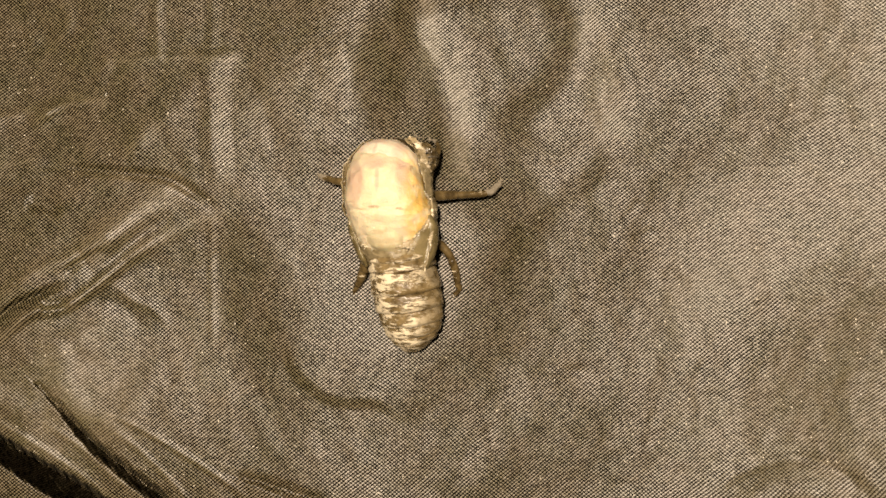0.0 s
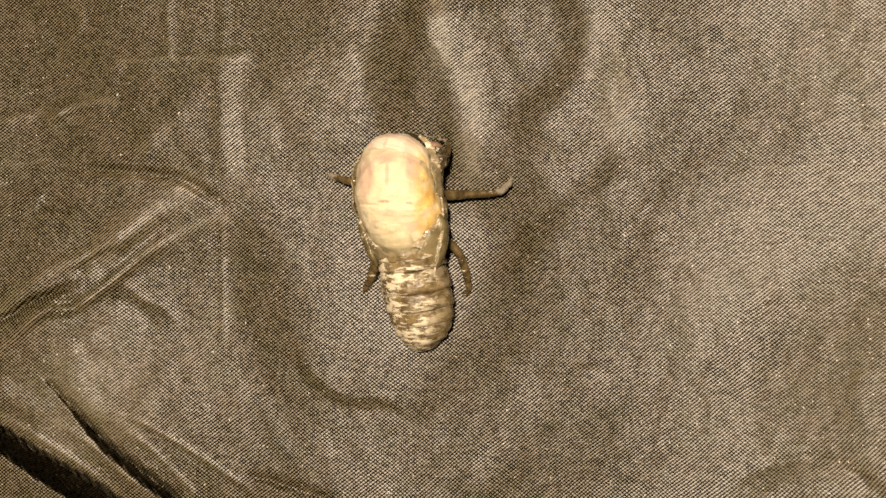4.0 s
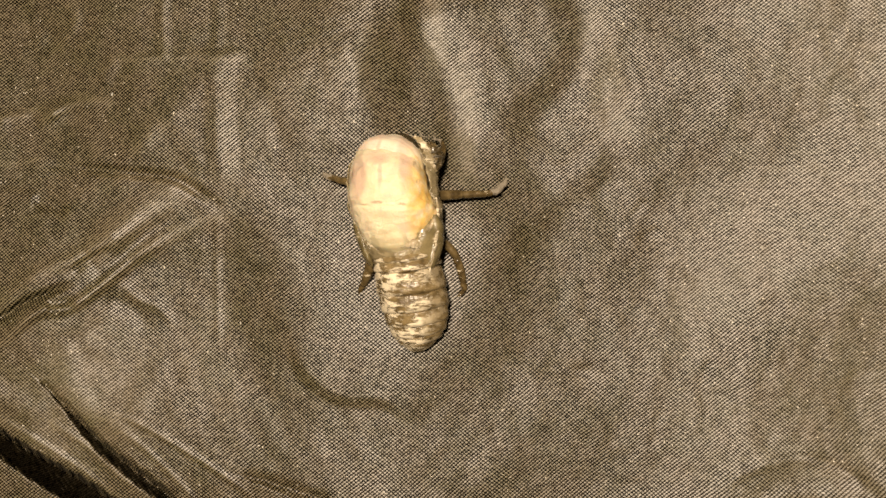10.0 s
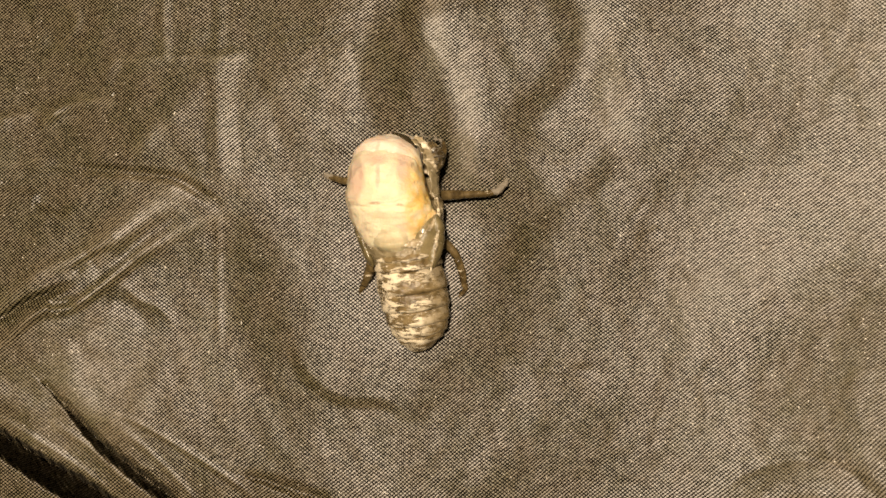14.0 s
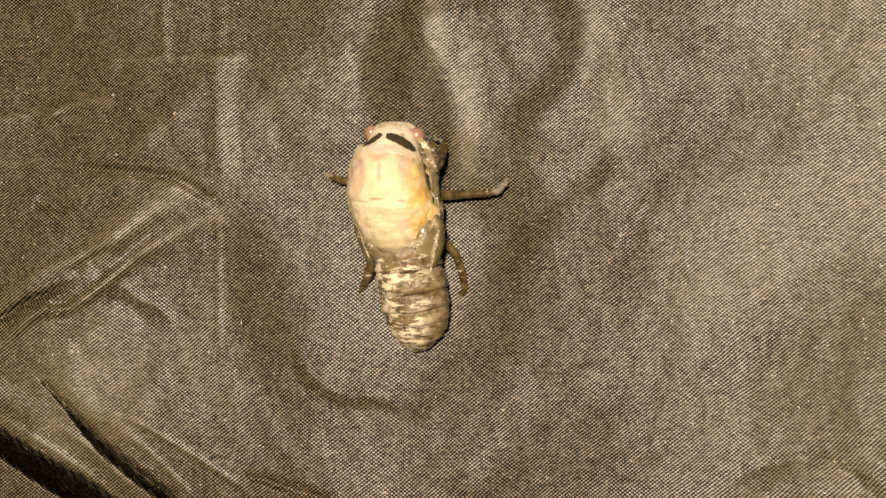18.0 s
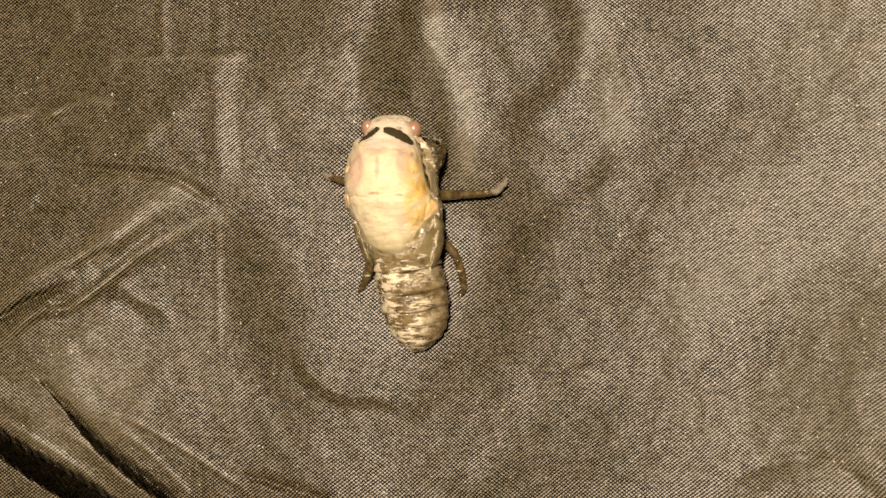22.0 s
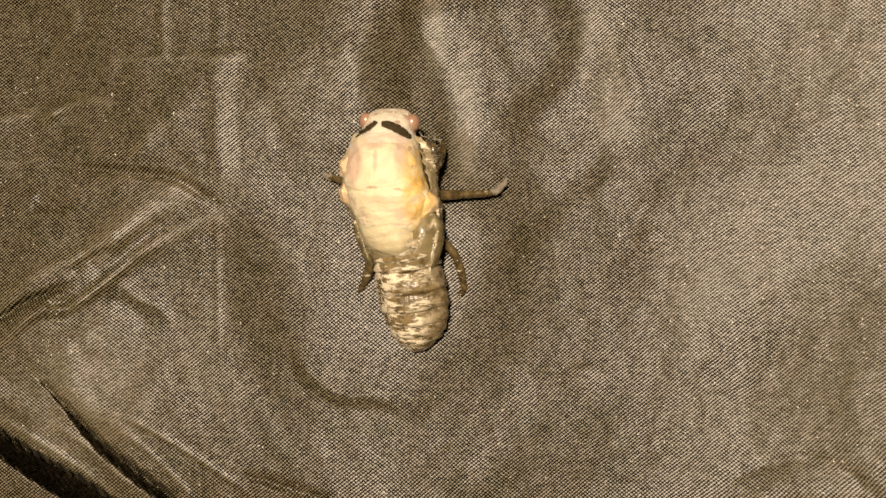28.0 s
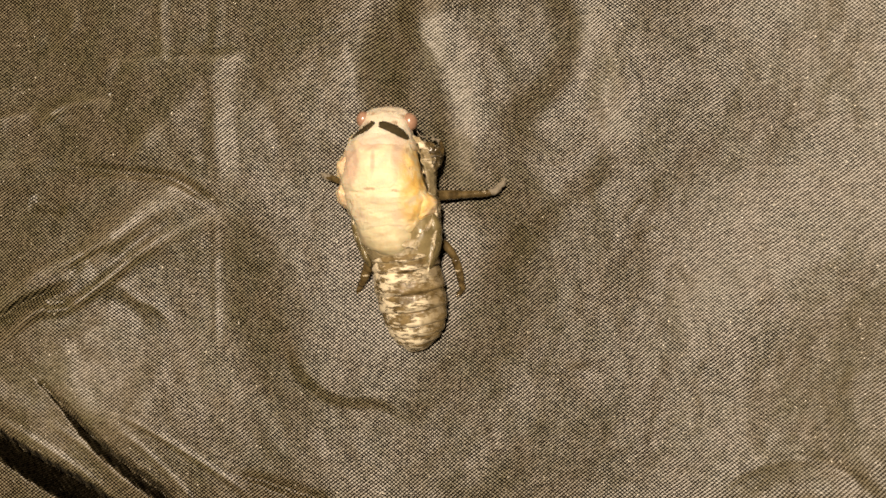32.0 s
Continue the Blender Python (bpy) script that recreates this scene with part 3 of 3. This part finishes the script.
part("inner_membrane", loft("inner_membrane", [(700, 416, 26, 6.4, 7.2, 5.0), (702, 424, 42, 6.0, 7.9, 4.0), (704, 433, 50, 5.6, 8.4, 3.2), (706, 442, 53, 5.4, 8.65, 2.4),
                                               (709, 454, 52, 5.0, 8.75, 1.8)], 8, 48, 2.2, 0.00014, 0.0009, 23, 0.00006), FLANK, shell, "thin wrinkled membrane behind the split")

# the empty head of the shell, pushed aside, with a folded front leg
part("head_shell", loft("head_shell", [(752, 254, 7, 4.0, 5.4, 2.4), (757, 261, 14, 4.0, 6.2, 1.8), (760, 272, 18, 4.2, 6.5, 1.4),
                                       (761, 288, 17, 4.2, 6.3, 1.4), (760, 306, 12, 4.2, 5.8, 2.0)], 8, 48, 2.0, 0.0006, 0.0010, 8, 0.0002),
     HUSK, shell, "crumpled translucent head of the shell")


def leg(name, upper, lower, foot, label="", dusty=True):
    top = part(name, tube("femur", upper, rough=0.00006, seed=len(upper)), LEG, shell, label)
    part("tibia", tube("tibia", lower, rough=0.00005), LEG, top)
    if foot:
        u, v, z, r = foot[-1]
        du, dv = foot[-1][0] - foot[-2][0], foot[-1][1] - foot[-2][1]
        k = 7 / math.hypot(du, dv)
        skin = CLAW if dusty else LEG
        for turn in (-0.5, 0.5):
            c, t = math.cos(turn) * k, math.sin(turn) * k
            part("claw", tube("claw", [(u, v, z, 1.6), (u + (du * c - dv * t) * 0.6, v + (du * t + dv * c) * 0.6, z, 1.2), (u + du * c - dv * t, v + du * t + dv * c, max(z - 0.3, 0.2), 0.4)], 7, 3), skin, top)
        part("tarsus", tube("tarsus", foot, rough=0.00022), skin, top, "dusty pale foot" if dusty else "")
    return top


leg("middle_leg", [(755, 346, 3.2, 8), (775, 346, 2.4, 9), (800, 345, 1.9, 8.5), (815, 344, 1.7, 7.5)],
    [(812, 345, 1.7, 6.5), (835, 344, 1.4, 6.5), (858, 343, 1.1, 6), (872, 339, 0.9, 5.5)],
    [(866, 341, 1.0, 6), (878, 336, 0.8, 6.5), (887, 328, 0.7, 5.5), (892, 320, 0.6, 3)], "stretched glossy brown middle leg")
leg("middle_leg", [(620, 322, 3.0, 7.5), (605, 320, 2.2, 7), (596, 319, 1.8, 6.5)],
    [(600, 319, 1.8, 6), (588, 316, 1.4, 5.5), (580, 314, 1.1, 5)],
    [(586, 316, 1.2, 6.5), (579, 313, 1.0, 6), (572, 310, 0.7, 4)])
leg("hind_leg", [(768, 428, 2.8, 7.8), (785, 432, 2.4, 7.8), (800, 448, 2.2, 7.2), (807, 462, 1.8, 6.2)],
    [(805, 458, 1.9, 7.2), (812, 478, 1.4, 7.2), (816, 498, 1.0, 6.0), (817, 508, 0.9, 5.3)],
    [(817, 504, 0.9, 6.0), (818, 514, 0.6, 4.8), (810, 522, 0.4, 4.2)], "bent brown hind leg", False)
leg("hind_leg", [(661, 450, 3.4, 10.0), (656, 465, 2.8, 11.5), (651, 478, 2.4, 10.0)],
    [(652, 474, 2.4, 9.6), (645, 492, 1.6, 7.6), (640, 505, 1.0, 5.6)],
    [(640, 503, 1.0, 5.4), (634, 514, 0.6, 4.2), (632, 521, 0.4, 2.4)], "bent brown hind leg", False)
leg("front_leg", [(762, 300, 3.4, 8), (772, 288, 3.6, 9), (778, 274, 3.2, 7)],
    [(777, 278, 3.2, 6), (782, 264, 2.6, 5), (780, 252, 1.8, 3.5)],
    [(780, 255, 1.9, 3), (774, 248, 1.3, 2.5), (768, 246, 0.9, 1.5)], "folded hooked front leg")
for pts in ([(742, 246, 6.4, 1.2), (752, 262, 6.9, 1.0), (764, 280, 6.0, 0.8), (776, 300, 4.4, 0.5)],
            [(736, 230, 5.0, 0.9), (744, 240, 5.2, 0.8), (752, 248, 4.6, 0.5)],
            [(740, 240, 5.4, 0.8), (752, 243, 5.8, 0.8), (768, 240, 5.0, 0.4)],
            [(748, 262, 6.8, 1.3), (758, 268, 7.0, 1.6), (770, 270, 6.0, 0.6)],
            [(752, 282, 6.6, 0.8), (768, 276, 6.8, 1.0), (784, 278, 5.0, 0.4)],
            [(745, 250, 6.6, 1.6), (750, 256, 6.9, 2.2), (754, 266, 6.8, 1.0)],
            [(757, 292, 6.6, 1.0), (764, 300, 6.2, 0.8), (770, 312, 5.0, 0.5)]):
    part("bristle", tube("bristle", pts, 8, 4), CLAW, shell, "thin pale thread")

def ribbon(points, label):
    """A thin crinkled strip through (u, v, z, half width)."""
    pts = spline(points, 8)
    verts, faces, across = [], [], 5
    for i, (u, v, z, w) in enumerate(pts):
        a, b = pts[max(i - 1, 0)], pts[min(i + 1, len(pts) - 1)]
        d = Vector((b[0] - a[0], b[1] - a[1])).normalized()
        w *= 1 + 0.5 * noise.noise(Vector((u * 0.2, v * 0.2, 4)))
        for k in range(across):
            f = 2 * k / (across - 1) - 1
            p = at(u - d.y * w * f, v + d.x * w * f, z + 0.05 * (1 - f * f))
            verts.append(p + wobble(p, 0.0005, 0.00016, 3))
    for i in range(len(pts) - 1):
        for k in range(across - 1):
            q = i * across + k
            faces.append((q, q + 1, q + across + 1, q + across))
    ob = part("torn_edge", mesh_of("torn_edge", verts, faces), MEMBRANE, shell, label)
    thick = ob.modifiers.new("thickness", "SOLIDIFY")
    thick.thickness, thick.offset = 0.00012, 0


ribbon([(730, 242, 6.8, 2), (745, 253, 7.4, 5), (753, 270, 7.2, 6), (760, 290, 6.6, 5), (769, 304, 5.8, 3)], "pale torn rim of the shell")
ribbon([(769, 350, 7.0, 1.5), (772, 376, 7.6, 2), (771, 402, 8.2, 2.4), (768, 430, 8.4, 2), (763, 460, 8.2, 1.5), (756, 482, 7.8, 1)], "pale torn rim of the shell")
ribbon([(768, 384, 8.1, 2), (760, 398, 8.5, 4), (752, 408, 8.7, 4), (742, 417, 8.8, 2)], "pale torn rim of the shell")
ribbon([(706, 436, 9.0, 2), (720, 433, 8.9, 6), (736, 430, 8.7, 7), (748, 424, 8.6, 4), (757, 410, 8.5, 2)], "pale torn rim of the shell")

# ---- the young cicada ----
cicada = tagged(new("cicada"), "soft cream newly moulting cicada rising from its split shell", "insect")
BELLY = [(690, 352, 60, 6.0, 9.6, 2.0), (686, 380, 62, 6.0, 9.9, 2.0), (685, 402, 55, 6.0, 9.8, 2.2), (687, 422, 50, 6.0, 9.6, 2.6),
         (690, 437, 44, 6.2, 9.4, 3.2), (693, 446, 33, 6.6, 9.1, 4.6), (695, 453, 14, 7.4, 8.7, 6.4)]


def belly():
    me = loft("abdomen", BELLY, 10, 56, 2.1, 0.00016, 0.0013, 2, 0.00005)
    for p in me.vertices:
        v = CV - p.co.y / (G * 0.92)
        p.co.z += 0.00004 * math.sin(v * 2 * math.pi / 17 + 3 * p.co.x / 0.004)
    return part("abdomen", me, BELLY_SKIN, cicada, "wrinkled cream abdomen")


abdomen = belly()
THORAX = [(668, 236, 22, 6.4, 7.8, 5.0), (668, 241, 44, 6.3, 8.9, 3.8), (673, 252, 56, 6.2, 10.0, 3.0), (674, 272, 65, 6.0, 10.9, 2.6),
          (675, 300, 70, 6.0, 11.4, 2.4), (677, 325, 75, 6.0, 11.5, 2.4), (680, 336, 76, 6.0, 11.4, 2.4), (682, 341, 76, 6.0, 11.33, 2.4),
          (684, 350, 77, 6.0, 11.3, 2.4), (686, 368, 73, 6.0, 10.8, 2.6), (687, 386, 65, 6.1, 10.2, 3.2), (688, 402, 55, 6.4, 9.75, 4.2), (688, 412, 42, 7.0, 9.3, 5.4)]
thorax = part("thorax", loft("thorax", THORAX, 9, 88, 2.5, 0.00022, 0.0012, 9, 0.00009), CREAM, cicada, "swollen cream thorax with amber side")
amber_bud = part("wing_bud", loft("wing_bud", [(736, 326, 6, 7.6, 9.0, 6.0), (742, 340, 15, 7.4, 9.6, 5.4), (749, 356, 24, 7.2, 9.4, 5.0),
                                   (749, 372, 25, 7.0, 9.2, 5.0), (744, 384, 17, 7.0, 8.9, 5.4), (742, 393, 9, 7.0, 8.4, 5.8), (741, 398, 2, 7.0, 7.6, 6.4)],
                      7, 36, 2.0, 0.00024, 0.0009, 11, 0.00008), BUD, thorax, "crumpled amber wing bud")
side_buds = [part("wing_bud", loft("wing_bud", [(618, 272, 3, 6.8, 7.8, 5.4), (611, 284, 11, 6.6, 8.4, 4.8), (609, 300, 13, 6.4, 8.5, 4.6),
                                   (612, 314, 12, 6.4, 8.4, 4.6), (620, 326, 4, 6.4, 7.6, 5.2)],
                      7, 36, 2.0, 0.0003, 0.0008, 12, 0.0001), BUD, thorax, "crumpled pinkish wing bud"),
             part("wing_bud", loft("wing_bud", [(620, 318, 3, 6.4, 7.6, 5.0), (611, 330, 12, 6.3, 8.2, 4.4), (609, 345, 13, 6.2, 8.2, 4.2),
                                   (614, 360, 12, 6.0, 7.8, 4.4), (622, 374, 3, 6.0, 6.8, 5.2)],
                      7, 36, 2.0, 0.0003, 0.0008, 15, 0.0001), BUD, thorax, "crumpled pinkish wing bud")]

HEAD = [(687, 176, 9, 6.6, 7.0, 5.6), (687, 178, 22, 6.5, 7.6, 4.8), (686, 182, 33, 6.4, 8.3, 4.0), (684, 189, 41, 6.3, 8.9, 3.6), (683, 198, 45, 6.2, 9.3, 3.2), (682, 207, 47, 6.2, 9.6, 3.2),
        (682, 218, 48, 6.2, 9.8, 3.2), (680, 227, 51, 6.2, 9.9, 3.2), (677, 237, 57, 6.2, 10.0, 3.2), (675, 248, 62, 6.2, 10.2, 3.2),
        (674, 258, 65, 6.2, 10.2, 3.4), (673, 270, 60, 6.2, 10.0, 3.6), (672, 280, 44, 6.4, 9.2, 4.6)]
head = part("head", loft("head", HEAD, 8, 72, 2.4, 0.00012, 0.0010, 14, 0.00006), PALE, cicada, "pale head and collar with black bars")


def marking(line):
    """A black bar on the collar, along (u, v, half width)."""
    pts = spline(line, 8)
    verts, faces = [], []
    across = 9
    for i, (u, v, w) in enumerate(pts):
        a, b = pts[max(i - 1, 0)], pts[min(i + 1, len(pts) - 1)]
        d = Vector((b[0] - a[0], b[1] - a[1])).normalized()
        w += noise.noise(Vector((u * 0.3, v * 0.3, 2))) * 2 + noise.noise(Vector((u * 0.8, v * 0.8, 5))) * 1.6
        for k in range(across):
            f = 2 * k / (across - 1) - 1
            x, y = u - d.y * w * f, v + d.x * w * f
            verts.append(at(x, y, crown(HEAD, x, y, 2.4) + 0.06 - 0.07 * f * f))
    for i in range(len(pts) - 1):
        for k in range(across - 1):
            q = i * across + k
            faces.append((q, q + 1, q + across + 1, q + across))
    ob = part("collar_bar", mesh_of("collar_bar", verts, faces), BLACK, head, "black collar bar")
    thick = ob.modifiers.new("thickness", "SOLIDIFY")
    thick.thickness, thick.offset = 0.0002, 0


marking([(661, 213, 1.5), (658, 216, 4), (653, 221, 5.5), (643, 227, 5.0), (630, 233, 4.0), (621, 239, 3)])
marking([(670, 220, 2.5), (674, 220, 6), (680, 221, 8), (692, 226, 8), (704, 232, 8), (713, 238, 7), (718, 241, 5), (722, 244, 2)])


def ball(u, v, z, rx, ry, rz):
    verts, faces, n, m = [], [], 14, 22
    c = at(u, v, z)
    for i in range(n + 1):
        for k in range(m):
            a, b = math.pi * i / n, 2 * math.pi * k / m
            verts.append(c + Vector((rx * math.sin(a) * math.cos(b), ry * math.sin(a) * math.sin(b), rz * math.cos(a))) * 0.001)
    for i in range(n):
        for k in range(m):
            q, r = i * m + k, i * m + (k + 1) % m
            faces.append((q, q + m, r + m, r))
    return mesh_of("eye", verts, faces)


part("eye", ball(724, 207, 7.7, 1.0, 1.08, 1.2), EYE, head, "glossy red-brown eye")
part("eye", ball(642, 202, 7.5, 0.85, 1.0, 1.1), EYE, head, "glossy red-brown eye")



def hairs():
    """Short pale down on the brow and the collar."""
    rng = random.Random(3)
    verts, faces = [], []
    for i in range(260):
        v = 178 + (rng.random() ** 2) * 72
        row = HEAD[min(range(len(HEAD)), key=lambda r: abs(HEAD[r][1] - v))]
        u = row[0] + rng.uniform(-1, 1) * row[2] * 0.97
        z = crown(HEAD, u, v, 2.4)
        base = at(u, v, z - 0.05)
        tip = base + Vector((rng.uniform(-1, 1) * 0.1 + (u - 681) * 0.0022, rng.uniform(0.0, 0.22), rng.uniform(0.1, 0.26))) * 0.001
        n = len(verts)
        for a in range(3):
            verts.append(base + Vector((math.cos(a * 2.1), math.sin(a * 2.1), 0)) * 0.000018)
        verts.append(tip)
        faces += [(n, n + 1, n + 3), (n + 1, n + 2, n + 3), (n + 2, n, n + 3)]
    tagged(part("down", mesh_of("down", verts, faces), CLAW, head, "fine pale down"), kind="stuff")


hairs()


def lint(u, v, seed):
    """A curled pale fibre on the weave, used for caught lint and for added sparkles."""
    rng = random.Random(seed)
    pts = [(u + rng.uniform(-2.5, 2.5), v + rng.uniform(-2.5, 2.5), rng.uniform(0.1, 0.3), 0.9) for k in range(5)]
    me = tube("lint_sparkle", pts, 6, 5)
    lift = BVH.ray_cast(at(u, v, 0) + Vector((0, 0, 0.05)), Vector((0, 0, -1)))[0].z
    me.transform(Matrix.Translation((0, 0, lift)))
    tagged(part("lint_sparkle", me, LINT_SPARKLE), "tiny pale curl on the woven cloth, as lint and as sparkle", "lint", "lint on the cloth")


# the first two are lint, the last two imitate bright sparkles of the cloth
for k, (u, v) in enumerate(((597, 428), (178, 159), (1370, 362), (1488, 288))):
    lint(u, v, k)

# thorax creeping forward out of the shell: seconds, grid steps to the right, grid steps back
CREEP = [
    (0, 13.0, 29.8), (0.5, 13.0, 28.5), (1, 13.0, 29.1), (1.5, 13.0, 34.3), (2, 13.0, 28.8), (2.5, 13.0, 23.8),
    (3, 13.0, 27.8), (3.5, 13.0, 21.3), (5.5, 13.2, 25.5), (6, 10.7, 26.6), (6.5, 11.2, 18.9), (7, 6.7, 19.0),
    (7.5, 7.3, 23.6), (8, 9.2, 24.5), (8.5, 7.1, 19.4), (9, 7.7, 19.2), (9.5, 10.0, 23.8), (10, 9.2, 22.9),
    (10.5, 8.4, 18.4), (11, 9.2, 22.2), (11.5, 9.2, 24.5), (12, 9.2, 19.2), (12.5, 9.3, 20.7), (13, 12.3, 24.5),
    (13.5, 7.7, 23.0), (14, 3.8, 24.5), (14.5, 3.8, 26.0), (16.5, 4.6, 24.5), (17, 7.7, 23.0), (17.5, 8.5, 19.9),
    (18, 6.2, 17.6), (18.5, 5.3, 11.5), (19, 4.6, 13.8), (19.5, 4.9, 16.8), (20, 3.8, 12.3), (20.5, 4.6, 16.8),
    (21, 3.7, 12.2), (21.5, 2.3, 10.8), (22, 4.4, 7.7), (22.5, 3.8, 8.4), (23, 2.3, 10.8), (23.5, 3.1, 5.4),
    (24, 4.7, 4.6), (24.5, 3.1, 7.9), (25, 3.6, 7.9), (25.5, 3.5, 9.2), (27.5, -0.8, 4.6), (28, 1.5, -2.2),
    (28.5, 1.5, 0.0), (29, 3.1, 1.5), (29.5, 1.5, 1.5), (30, 3.1, -0.8), (30.5, 3.0, -2.3), (31, 2.0, 3.1),
    (31.5, -1.6, -0.8), (32, 0.0, 0.0)]
# head: seconds, degrees by which it is bowed under the thorax
BOW = [
    (0, 65), (3, 65), (6, 63), (9, 62), (12, 60), (14, 58), (14.5, 57), (16.5, 47), (17, 34), (17.5, 23), (18, 20), (18.5, 20.5), (19, 18.5), (19.5, 17), (20, 15.5),
    (20.5, 8), (21, 10), (22, 19), (23, 12), (24, 17.5), (25, 13), (27.5, 14), (28, 17.5), (28.5, 11), (29, 8), (29.5, 12.5), (30, 14), (30.5, 10), (31, 3), (31.5, 6.5), (32, 13)]

# seconds, degrees by which the bowed head is turned and rolled aside
ASIDE = [(0, -12, -24), (9, -12, -20), (12, -12, -15), (14.5, -10, -10), (16.5, -6, -6), (17, -3, -3), (18, -1.5, -1.5), (20, 0, 0), (23, 0, 0), (32, 0, 0)]


def motions():
    step = G * 0.92
    rows = [(t, Matrix.Translation((du * step, -dv * step, -0.00003 * dv))) for t, du, dv in CREEP]
    walk(thorax, rows)
    # the abdomen fills the split as the thorax leaves it
    walk(abdomen, [(t, Matrix.Translation((0.4 * du * step, 0.2 * dv * step, 0))) for t, du, dv in CREEP])
    # the crumpled buds come free of the flank
    for bud in side_buds:
        walk(bud, [(t, Matrix.Translation((k * 14 * step, 0, -0.0004 * k))) for t, k in ((0, 1), (12, 1), (16.5, 0.8), (20, 0.55), (25, 0.3), (28, 0.05), (32, 0))])
    walk(amber_bud, [(t, Matrix.Translation((-k * 13 * step, k * 4 * step, 0))) for t, k in ((0, 1), (9, 0.8), (14.5, 0.5), (20, 0.4), (28, 0.1), (32, 0))])
    head_rows = []
    for t, m in rows:
        bow = float(np.interp(t, [b[0] for b in BOW], [b[1] for b in BOW]))
        # bowed low it turns deep in the body, raised it turns at the back of the collar
        neck = at(671, 264, float(np.interp(bow, (22, 57), (9.6, 7.0))))
        yaw, roll = (float(np.interp(t, [a[0] for a in ASIDE], [a[k] for a in ASIDE])) for k in (1, 2))
        head_rows.append((t, m @ Matrix.Translation(neck) @ pose(0, 0, 0, 0, 0, yaw) @ pose(0, 0, 0, -bow, roll, 0) @ Matrix.Translation(-neck)))
    walk(head, head_rows)


motions()
